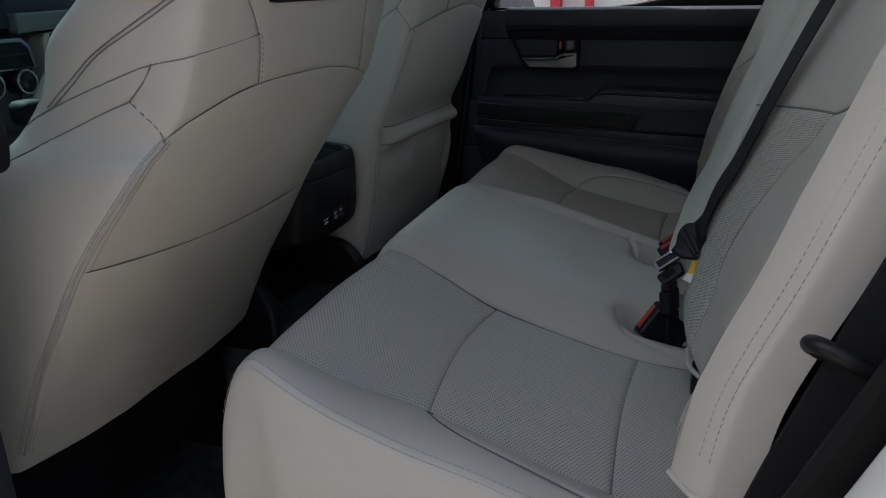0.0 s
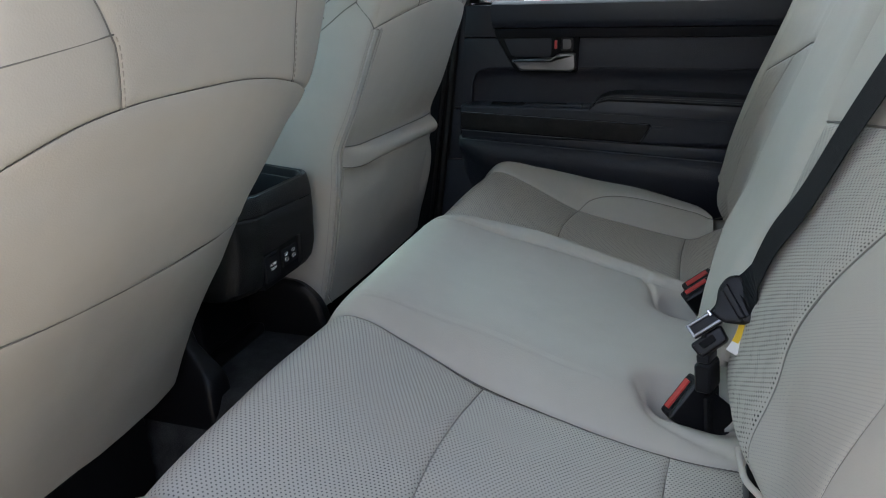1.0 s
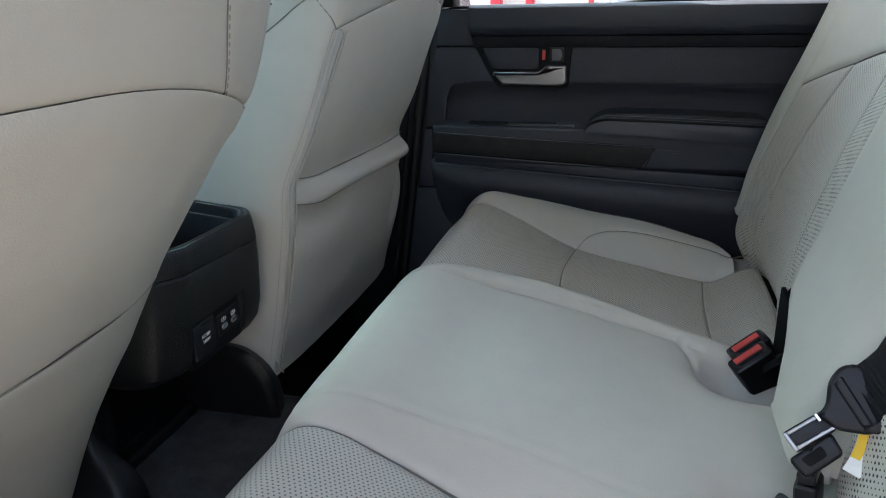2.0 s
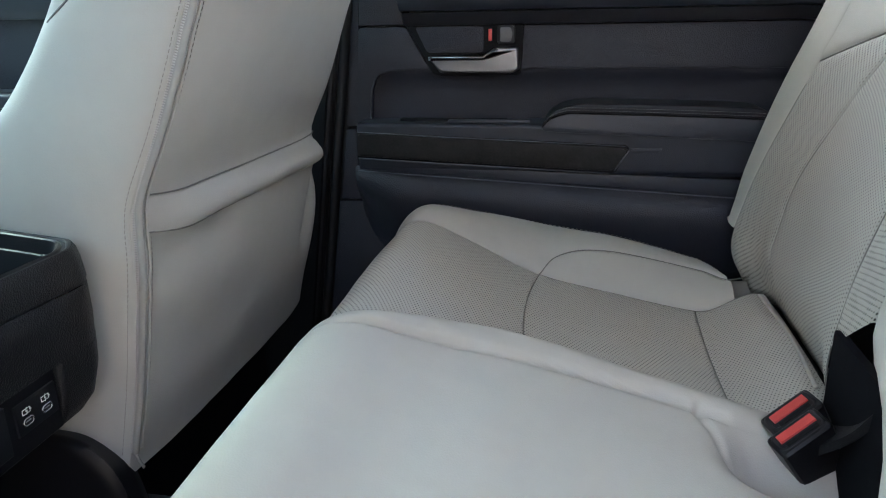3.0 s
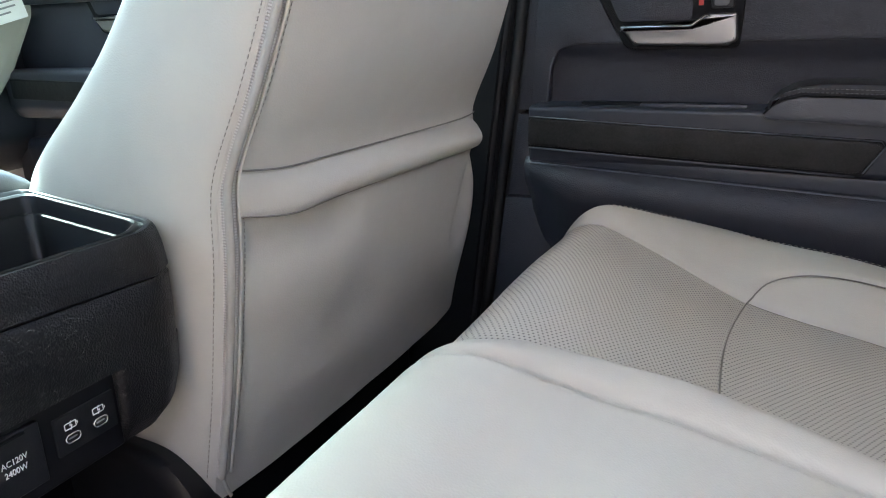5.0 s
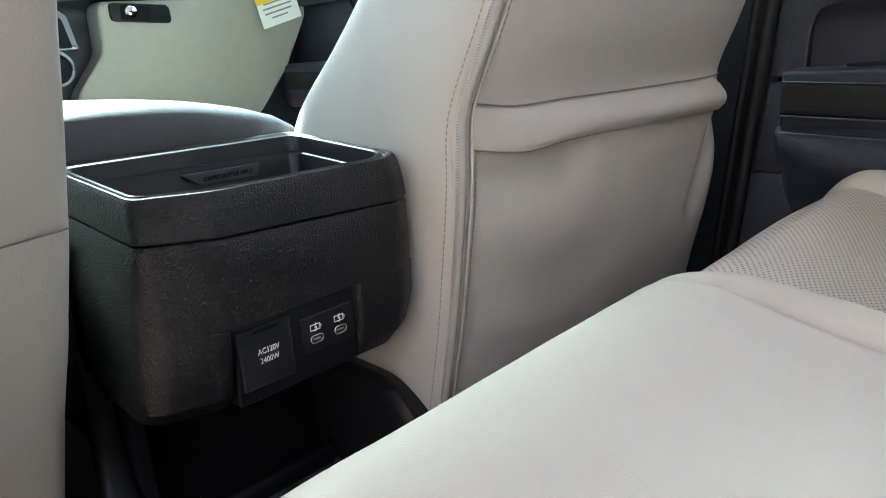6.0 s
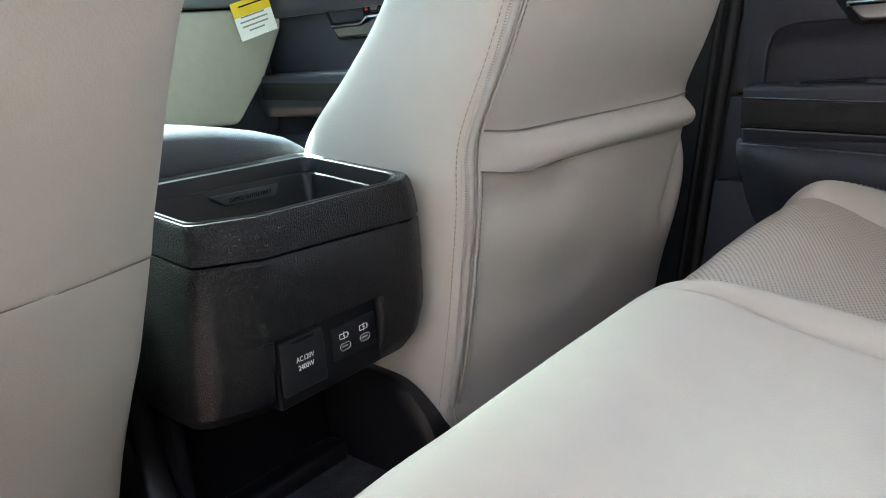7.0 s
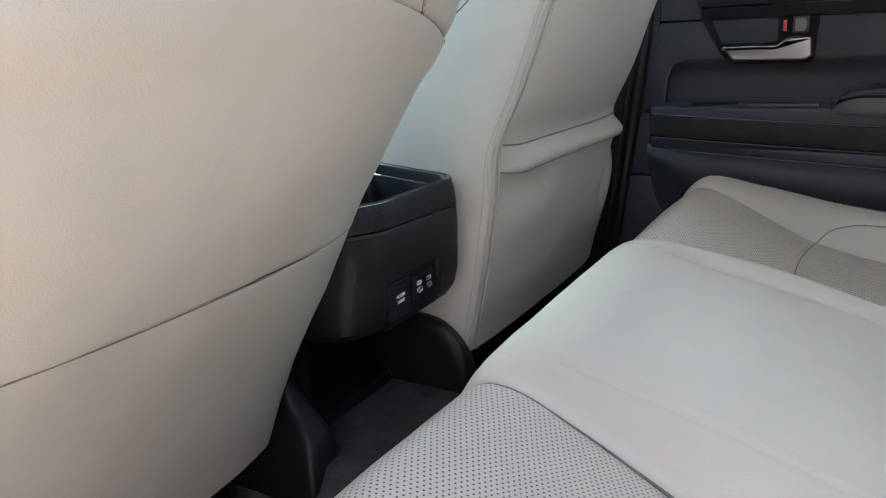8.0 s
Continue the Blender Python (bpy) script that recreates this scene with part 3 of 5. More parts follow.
prism("frame_top", [(-0.42, 1.30), (0.30, 1.30), (0.30, 1.365), (-0.42, 1.365)], "y", 1.785, 1.84, MATT_BLACK, wf, bevel=0.004)
tube("weather_strip", [(-0.41, 1.790, 0.7345), (-0.12, 1.790, 0.7350), (-0.06, 1.788, 0.7425), (0.0, 1.786, 0.7535), (0.07, 1.785, 0.7735), (0.15, 1.785, 0.804)], 0.0035, GLOSS_BLACK, wf)
g = box("pane", (-0.41, 1.808, 0.70), (0.28, 1.812, 1.33), GLASS, wf, bevel=0)
g.visible_shadow = False


def door_handle(parent, ox, oz, y):
    """Silver lever in a dark bezel; origin at the bezel's lower rear corner."""
    bez = prism("handle_bezel", rounded([(ox - 0.172, oz + 0.075), (ox - 0.132, oz + 0.004), (ox - 0.122, oz), (ox, oz), (ox + 0.004, oz + 0.075)], 0.008), "y", y - 0.006, y + 0.012, MATT_BLACK, parent, bevel=0.003, label="black handle bezel")
    prism("bezel_cup", rounded([(ox - 0.156, oz + 0.070), (ox - 0.138, oz + 0.033), (ox - 0.054, oz + 0.033), (ox - 0.054, oz + 0.070)], 0.006), "y", y - 0.0068, y + 0.004, DOOR_SKIN, bez, bevel=0.001)
    lev = rounded([(ox - 0.136, oz + 0.0265), (ox - 0.052, oz + 0.0265), (ox - 0.036, oz + 0.040), (ox - 0.004, oz + 0.040), (ox - 0.002, oz + 0.010), (ox - 0.012, oz + 0.004), (ox - 0.118, oz + 0.005)], 0.003, 3)
    prism("lever", lev, "y", y - 0.016, y - 0.004, SILVER, bez, bevel=0.004, seg=3, label="satin silver door lever")
    tube("lever_edge", [(ox - 0.135, y - 0.0155, oz + 0.0265), (ox - 0.054, y - 0.0155, oz + 0.0265), (ox - 0.037, y - 0.0155, oz + 0.0385)], 0.0018, SILVER, bez)
    prism("lock_button", rounded([(ox - 0.034, oz + 0.045), (ox - 0.008, oz + 0.045), (ox - 0.009, oz + 0.071), (ox - 0.034, oz + 0.071)], 0.004), "y", y - 0.010, y, SMOOTH_BLACK, bez, bevel=0.002, label="black lock button")
    prism("lock_button_pad", rounded([(ox - 0.030, oz + 0.048), (ox - 0.015, oz + 0.048), (ox - 0.012, oz + 0.058), (ox - 0.015, oz + 0.068), (ox - 0.030, oz + 0.068)], 0.003), "y", y - 0.0105, y - 0.009, DARK_GREY, bez, bevel=0.0004)
    prism("lock_mark", [(ox - 0.0475, oz + 0.049), (ox - 0.042, oz + 0.049), (ox - 0.042, oz + 0.066), (ox - 0.0475, oz + 0.066)], "y", y - 0.0085, y, RED, bez, bevel=0.0008, label="red unlock mark")



door_handle(door, -0.181, 0.596, DY)

# ---- rear seat ----
cush_line = curve_points([(-0.24, 0.236), (-0.285, 0.238), (-0.315, 0.252), (-0.335, 0.285), (-0.341, 0.33), (-0.337, 0.375), (-0.322, 0.415), (-0.298, 0.436), (-0.268, 0.431), (-0.22, 0.403), (-0.14, 0.360), (-0.04, 0.337), (0.06, 0.316), (0.14, 0.312)], 0.003)
cush_len = np.concatenate([[0], np.cumsum(np.linalg.norm(np.diff(cush_line, axis=0), axis=1))])
cush_x = lambda p: np.interp(p, cush_len, cush_line[:, 0])
cush_z = lambda p: np.interp(p, cush_len, cush_line[:, 1])


def p_of_x(x):
    top = cush_line[:, 0].argmin()
    return float(np.interp(x, cush_line[top:, 0], cush_len[top:]))


P_TOP = p_of_x(-0.30)
KX = (-0.36, -0.30, -0.26, -0.21, -0.14, -0.03, 0.06, 0.15)
near_crest = smooth_line(KX, (0.482, 0.480, 0.472, 0.470, 0.474, 0.468, 0.466, 0.466))
near_out = smooth_line(KX, (0.533, 0.533, 0.540, 0.557, 0.590, 0.575, 0.565, 0.56))
near_in = smooth_line(KX, (0.848, 0.851, 0.858, 0.866, 0.868, 0.858, 0.858, 0.858))
near_crease = smooth_line(KX, (0.872, 0.883, 0.895, 0.910, 0.920, 0.918, 0.926, 0.930))
far_crease = smooth_line(KX, (1.150, 1.166, 1.183, 1.200, 1.216, 1.225, 1.214, 1.210))
far_in = smooth_line(KX, (1.205, 1.21, 1.235, 1.262, 1.286, 1.28, 1.275, 1.275))
far_out = smooth_line(KX, (1.522, 1.525, 1.530, 1.545, 1.555, 1.555, 1.561, 1.565))
far_crest = smooth_line(KX[:-1] + (0.082, 0.10, 0.12, 0.15), (1.565, 1.58, 1.605, 1.645, 1.675, 1.682, 1.68, 1.672, 1.645, 1.600, 1.585))
far_out_c = far_out
hump = smooth_line(KX, (0.012, 0.013, 0.018, 0.026, 0.043, 0.037, 0.038, 0.04))
bolster = smooth_line(KX, (0.010, 0.014, 0.018, 0.026, 0.036, 0.040, 0.034, 0.02))
far_lift = smooth_line(KX, (-0.010, -0.011, -0.012, -0.009, -0.003, 0.000, 0.001, 0.0))
lip = smooth_line(KX, (0.0, 0.0, 0.001, 0.004, 0.006, 0.005, 0.002, 0.0))


def ease(v):
    v = np.clip(v, 0, 1)
    return v * v * (3 - 2 * v)


def cushion(p, y):
    """The cushion's cover: p along its length from the front foot, over the nose, to the back; y across."""
    x, z = cush_x(p), cush_z(p)
    top = ease((p - (P_TOP - 0.16)) / 0.16)
    v = np.clip((y - near_in(x)) / (near_crease(x) - near_in(x) + 1e-6), 0, 1)
    u = np.clip((y - far_crease(x)) / (far_in(x) - far_crease(x) + 1e-6), 0, 1)
    h = hump(x) * (0.86 * v * (1.35 - 0.35 * v) + 0.14 * ease((y - near_crease(x)) / 0.07)) * (1 - u ** (1.4 + 2.0 * ease((x + 0.30) / 0.08)))
    h = h + 0.008 * np.sin(np.pi * u ** 0.7) ** 0.8 * ease((x + 0.32) / 0.14) * ease((0.10 - x) / 0.08)
    h = h + 0.030 * ease((x - 0.062) / 0.07) * ease((y - 1.26) / 0.05) * ease((1.62 - y) / 0.06)
    for o, c in ((near_out, near_crest), (far_out_c, far_crest)):
        s = np.clip((y - o(x)) / (c(x) - o(x)), 0, 1.2)
        h = h + (bolster(x) + (far_lift(x) if o is far_out_c else 0.0)) * np.sin(np.minimum(s, 1) * math.pi / 2) + 0.006 * np.sin(np.clip(s, 0, 1) * math.pi)
    h = h + lip(x) * ease((y - far_crease(x)) / (far_in(x) - far_crease(x))) * np.exp(-np.maximum(0, y - far_in(x)) / 0.045)
    for a, b in ((near_out, near_in), (far_in, far_out_c)):
        s = np.clip((y - a(x)) / (b(x) - a(x)), 0, 1)
        h = h + 0.004 * np.sin(s * math.pi)
    edge = np.clip((0.60 - y) / 0.10, 0, 1) ** 2 + np.clip((y - 1.52) / 0.10, 0, 1) ** 2
    fore = ease((-0.16 - x) / 0.2) * 0.012
    return x + edge * fore, y + 0 * x, z + h * top


def cush_panel(name, pa, pb, ya, yb, seams, mat, label="", **kw):
    def F(s, t):
        p = pa(t) * (1 - s) + pb(t) * s if callable(pa) or callable(pb) else pa + (pb - pa) * s
        x = cush_x(p)
        y = ya(x) * (1 - t) + yb(x) * t
        return cushion(p, y)
    return panel(name, F, ((pb(0.5) if callable(pb) else pb) - (pa(0.5) if callable(pa) else pa), 0.3), seams, mat, rear_cushion, (0, 0, 1), label=label, depth=0.0034, width=0.0038, **kw)


def const(v):
    return lambda t: v + 0 * t


rear_bench = thing("rear_bench_seat", "grey-beige leather rear bench seat with perforated inserts", "car seat")
rear_cushion = box("cushion", (-0.22, 0.52, 0.24), (0.12, 1.62, 0.30), MATT_BLACK, rear_bench, bevel=0.01, label="leather cushion with perforated inserts")
pT = lambda t: p_of_x(-0.14) - 0.010 * np.sin(np.pi * t)
pB = lambda t: p_of_x(0.06) - 0.006 * np.sin(np.pi * t)
P_END = float(cush_len[-1])
P_FOOT = 0.01
for a, b in ((near_out, near_in), (far_in, far_out_c)):
    cush_panel("insert_front", const(P_FOOT), pT, a, b, (0, 1, 1, 1), PERF, "perforated leather insert", wrinkle=0.0012)
    cush_panel("insert_middle", pT, pB, a, b, (1, 1, 1, 1), PERF, "perforated leather insert", wrinkle=0.0010)
    cush_panel("insert_back", pB, const(P_END), a, b, (1, 0, 1, 1), PERF, "perforated leather insert", wrinkle=0.0010)
# middle seat: a plain panel with two soft folds and notches for the buckles
def fold(f, x0, x1):
    X = np.linspace(x0, x1, 24)
    return np.stack(cushion(np.array([p_of_x(x) for x in X]), f(X)), axis=1)
hollow_n = np.array([(0.060, 0.928, 0.354), (0.115, 0.920, 0.352)])
hollow_f = np.array([(0.060, 1.165, 0.356), (0.11, 1.165, 0.356)])
def lay(points, lift=0.0):
    """Lay a line of (x, y) places on the cushion's cover."""
    L = curve_points([(x, y, 0) for x, y in points], 0.004)
    return np.stack(cushion(np.array([p_of_x(x) for x in L[:, 0]]), L[:, 1]), axis=1) + np.array((0, 0, lift))
notch_n = lay([(0.022, 0.936), (0.031, 0.920), (0.034, 0.904), (0.046, 0.892), (0.082, 0.880), (0.115, 0.872)])
notch_f = lay([(0.012, 1.226), (0.010, 1.214), (0.018, 1.196), (0.026, 1.172), (0.040, 1.146), (0.075, 1.124), (0.110, 1.118)])
cush_panel("middle_panel", P_FOOT, P_END, near_in, far_in, (0, 0, 1, 1), LEATHER, "plain leather middle seat panel",
           creases=[(fold(near_crease, -0.325, -0.02), 0.0024, 0.0032), (fold(far_crease, -0.315, 0.03), 0.0045, 0.0042), (hollow_n, 0.048, 0.029), (hollow_f, 0.040, 0.030), (notch_n, 0.0045, 0.0045), (notch_f, 0.0045, 0.0045)], wrinkle=0.0016, seed=3.0, step=0.0026)
# outer bolsters with the curved seam that starts at the cross seam, then the boxing at each end
for crest, out, side, name in ((near_crest, near_out, -1, "near"), (far_crest, far_out_c, 1, "far")):
    kx = np.array([-0.14, -0.122, -0.09, -0.05, 0.0, 0.06, 0.135])
    kw = np.array([0.0, 0.26, 0.44, 0.52, 0.56, 0.60, 0.62])
    sp = curve_points(list(zip(kx, kw)), 0.01)
    py = out(sp[:, 0]) * (1 - sp[:, 1]) + crest(sp[:, 0]) * sp[:, 1]
    line = np.stack(cushion(np.array([p_of_x(x) for x in sp[:, 0]]), py), axis=1)
    a, b = (crest, out) if side < 0 else (out, crest)
    cush_panel("bolster", P_FOOT, P_END if side < 0 else p_of_x(0.106), a, b, (0, 0, 1, 1), LEATHER, "plain leather bolster", creases=[(line, 0.0035, 0.004)], wrinkle=0.0012, seed=5.0 + side, step=0.005)
    tube("curved_seam", line - np.array((0, 0, 0.0026)), 0.0008, SEAM, rear_cushion)

    def boxing(s, t, crest=crest, side=side):
        p = P_FOOT + (P_END - P_FOOT) * s
        x0, y0, z0 = cushion(p, crest(cush_x(p)))
        bot = np.minimum(0.237, z0 - 0.001)
        return x0 + 0.012 * t * ease((-0.2 - x0) / 0.1), y0 + side * 0.018 * np.sin(np.minimum(t * 1.6, 1) * math.pi / 2), z0 * (1 - t) + bot * t
    panel("boxing", boxing, (P_END, 0.27), (0, 0, 1, 0), LEATHER, rear_cushion, (0, side, 0), label="plain leather cushion side", wrinkle=0.002, seed=9.0)
    # twin stitching along the crest
    X = np.linspace(-0.335, 0.10, 90)
    for dy in (-0.006, 0.006):
        pts = np.stack(cushion(np.array([p_of_x(x) for x in X]), crest(X) - side * (dy + 0.0065)), axis=1)
        if dy > 0:
            pts = np.stack(cushion(np.array([p_of_x(x) for x in X]), crest(X) - side * 0.005), axis=1)
        else:
            pts = np.stack(boxing((np.array([p_of_x(x) for x in X]) - P_FOOT) / (P_END - P_FOOT), np.full(90, 0.022)), axis=1)
        nrm = [(0, side * 0.6, 0.8)] * len(pts)
        dashes("stitching", pts + np.array((0, 0, 0.0001)), nrm, THREAD if side < 0 else PALE_LEATHER, rear_cushion, width=0.0006, proud=0.0003)
# seams drawn where panels meet
def cush_seam(f, x0, x1, drop=0.0028):
    X = np.linspace(x0, x1, 70)
    tube("seam", np.stack(cushion(np.array([p_of_x(x) for x in X]), f(X)), axis=1) - np.array((0, 0, drop)), 0.0007, SEAM, rear_cushion, sides=6)
for f, x0 in ((near_in, -0.335), (near_out, -0.14), (far_in, -0.335), (far_out_c, -0.14)):
    cush_seam(f, x0, 0.13)
# piped rear edge of the far insert and its bolster
pipe = curve_points([(0.1315, 1.548), (0.133, 1.52), (0.135, 1.45), (0.134, 1.38), (0.130, 1.31)], 0.008)
tube("rear_piping", np.stack(cushion(np.array([p_of_x(x) for x in pipe[:, 0]]), pipe[:, 1]), axis=1) + np.array((0, 0, 0.0012)), 0.0024, LEATHER, rear_cushion, sides=8)
for a, b in ((near_out, near_in), (far_in, far_out_c)):
    for pf in (pT, pB):
        t = np.linspace(0, 1, 30)
        p = pf(t)
        x = cush_x(p)
        tube("seam", np.stack(cushion(p, a(x) * (1 - t) + b(x) * t), axis=1) - np.array((0, 0, 0.0027)), 0.0007, SEAM, rear_cushion, sides=6)
seat_box = tagged(box("under_seat_box", (-0.235, 0.47, 0.0), (0.40, 1.67, 0.30), MATT_BLACK, bevel=0.01), "black plastic storage base under the rear bench", "storage box", kind="structure")

# backrest
back_x = smooth_line((0.30, 0.34, 0.38, 0.44, 0.5, 0.6, 0.7, 0.8, 0.9, 1.0), (0.150, 0.126, 0.110, 0.117, 0.128, 0.155, 0.187, 0.220, 0.253, 0.286))
KZ = (0.30, 0.40, 0.50, 0.60, 0.68, 0.80, 1.0)
B_edge0 = smooth_line(KZ, (0.485, 0.490, 0.500, 0.500, 0.500, 0.50, 0.52))
B_no = smooth_line(KZ, (0.59, 0.60, 0.60, 0.59, 0.565, 0.56, 0.56))
B_ni = smooth_line(KZ, (0.79, 0.803, 0.81, 0.755, 0.67, 0.63, 0.62))
B_c0 = smooth_line(KZ, (0.945, 0.945, 0.945, 0.945, 0.945, 0.945, 0.945))
B_s1 = smooth_line(KZ, (1.195, 1.192, 1.190, 1.184, 1.178, 1.17, 1.17))
B_c1 = smooth_line((0.30, 0.40, 0.43, 0.45, 0.467, 0.50, 0.60, 0.68, 0.80, 1.0), (1.060, 1.074, 1.092, 1.117, 1.160, 1.186, 1.184, 1.178, 1.17, 1.17))
B_fi = smooth_line(KZ, (1.255, 1.252, 1.25, 1.24, 1.232, 1.225, 1.22))
B_oi = smooth_line(KZ, (1.455, 1.486, 1.486, 1.430, 1.385, 1.36, 1.34))
B_fo = smooth_line(KZ, (1.640, 1.638, 1.602, 1.560, 1.532, 1.53, 1.53))
B_edge1 = smooth_line(KZ, (1.668, 1.670, 1.656, 1.638, 1.622, 1.610, 1.59))


def backrest(y, z):
    x = back_x(z) + 0 * y
    for a, b, d in ((B_edge0, B_c0, 0.027), (B_fi, B_fo, 0.010)):
        s = np.clip((y - a(z)) / (b(z) - a(z)), 0, 1)
        x = x + d * np.sin(s * math.pi) ** 0.85 * ease((z - 0.36) / 0.1)
    x = x + 0.0095 * ease((z - 0.48) / 0.14) * ease((0.93 - y) / 0.30)
    s = ease((y - (B_c0(z) - 0.002)) / 0.03) * ease((B_c1(z) + 0.002 - y) / 0.03)
    x = x + 0.024 * np.exp(-((y - 0.725) / 0.085) ** 2) * ease((0.47 - z) / 0.09)
    x = x + 0.024 * ease((0.43 - z) / 0.07) * ease((y - 1.235) / 0.06) * ease((1.61 - y) / 0.07)
    out = 0.030 - 0.022 * ease((z - 0.42) / 0.12)
    return x - out * s * ease((z - 0.30) / 0.05), y + 0 * z, z + 0 * y


rear_back = box("backrest", (0.215, 0.49, 0.33), (0.235, 1.66, 0.97), MATT_BLACK, rear_bench, bevel=0.004, label="leather backrest with perforated panels", warp=lambda c: (c.x + 0.28 * (c.z - 0.45), c.y, c.z))
def top_near(y):
    return 0.668 + 0.17 * (0.82 - y)


def top_far(y):
    return 0.697 - 0.031 * (np.maximum(0.0, y - 1.19) / 0.24) ** 2


def back_panel(name, ya, yb, za, zb, seams, mat, label="", **kw):
    """A panel of the backrest between the uprights ya and yb; za and zb are heights or functions of y."""
    def F(s, t):
        y = ya(0.62) * (1 - t) + yb(0.62) * t
        a = za(y) if callable(za) else za
        b = zb(y) if callable(zb) else zb
        z = a + (b - a) * s
        return backrest(ya(z) * (1 - t) + yb(z) * t, z)
    return panel(name, F, (0.33, 0.17), seams, mat, rear_back, (-1, 0, 0), label=label, **kw)


def strip_foot(y):
    return 0.462 - 0.95 * np.clip(y - 1.186, 0, 0.12)


for ya, yb, mat, name, lab, top in ((B_edge0, B_no, LEATHER, "bolster", "plain leather bolster", top_near), (B_no, B_ni, PERF_FAINT, "insert", "faintly perforated insert", top_near), (B_ni, B_c0, PERF_BIG, "patterned_strip", "patterned perforated strip", top_near),
                                    (B_s1, B_fi, PERF_BIG, "patterned_strip", "patterned perforated strip", top_far), (B_fi, B_oi, PERF, "insert", "finely perforated insert", top_far), (B_oi, B_fo, PERF_BIG, "patterned_strip", "patterned perforated strip", top_far), (B_fo, B_edge1, LEATHER, "bolster", "plain leather bolster", 0.98)):
    back_panel(name, ya, yb, 0.405 if name == "bolster" else (strip_foot if ya is B_s1 else 0.33), top, (0, top != 0.98, ya is not B_edge0, yb is not B_edge1), mat, lab, wrinkle=0.0010, seed=ya(0.5) * 7, depth=0.0035)
    if top != 0.98:
        back_panel("upper_panel", ya, yb, top, 0.98, (1, 0, 0, 0), LEATHER, wrinkle=0.0008, seed=2.0)
        t = np.linspace(0, 1, 24)
        y = ya(0.62) * (1 - t) + yb(0.62) * t
        z = top(y)
        tube("seam", np.stack(backrest(ya(z) * (1 - t) + yb(z) * t, z), axis=1) + np.array((0.0030, 0, 0)), 0.0011, SEAM, rear_back, sides=6)
    if ya is not B_edge0:
        Z = np.linspace(0.475 if ya is B_s1 else 0.375 if ya is B_fi else 0.31, float(top(ya(0.62))) if top != 0.98 else 0.60, 50)
        tube("seam", np.stack(backrest(ya(Z), Z), axis=1) + np.array((0.0030, 0, 0)), 0.0009, SEAM, rear_back, sides=6)
back_panel("middle_panel", B_c0, B_c1, 0.385, 0.98, (0, 0, 1, 1), LEATHER, "plain leather middle backrest", wrinkle=0.0012, seed=4.0)
pts = np.stack(backrest(np.linspace(0.955, 1.055, 30), np.full(30, 0.385)), axis=1)
tube("lower_edge", pts + np.array((0.012, 0, 0.004)), 0.014, LEATHER, rear_back)


def back_side(edge, side):
    def F(s, t):
        z = 0.408 + 0.572 * s
        x, y, _ = backrest(edge(z), z)
        return x + (0.060 if side < 0 else 0.105) * t, y + side * (0.034 * np.sin(np.minimum(t * 1.9, 1) * math.pi / 2)), z + 0.0 * t
    return F


for edge, side in ((B_edge0, -1), (B_edge1, 1)):
    F = back_side(edge, side)
    panel("side_panel", F, (0.57, 0.11), (0, 0, 0, 0), LEATHER, rear_back, (0, side, 0), label="plain leather backrest side", wrinkle=0.0015, seed=6.0, creases=[(np.stack(F(np.linspace(0.05, 1, 40), np.full(40, 0.32)), axis=1), 0.002, 0.003)])
    for tt in (0.26, 0.38):
        P, N = line_on(F, [(s, tt) for s in np.linspace(0.06, 0.99, 100)])
        if N[50][1] * side < 0:
            N = -N
        dashes("stitching", P + N * 0.0003, N, PALE_LEATHER if tt < 0.3 else THREAD, rear_back, 0.0036, 0.0026, 0.0006, 0.0003)
    # piping round the lower corner
    P = np.stack(F(np.full(14, 0.002), np.linspace(0, 0.95, 14)), axis=1)
    tube("piping", P, 0.003, LEATHER, rear_back)
box("gap_cover", (0.112, 1.085, 0.30), (0.120, 1.240, 0.435), FELT, rear_back, bevel=0.002)
box("gap_backing", (0.150, 1.03, 0.30), (0.165, 1.32, 0.50), MATT_BLACK, rear_back, bevel=0.003)
for y in (0.72, 1.43):
    hr = thing("rear_headrest", "grey-beige leather rear headrest on steel posts", "headrest", group="rear headrests")
    box("pad", (0.245, y - 0.13, 1.01), (0.345, y + 0.13, 1.17), LEATHER, hr, bevel=0.04, seg=5)
    for d in (-0.07, 0.07):
        tube("post", [(0.285, y + d, 0.93), (0.295, y + d, 1.03)], 0.006, CHROME, hr)


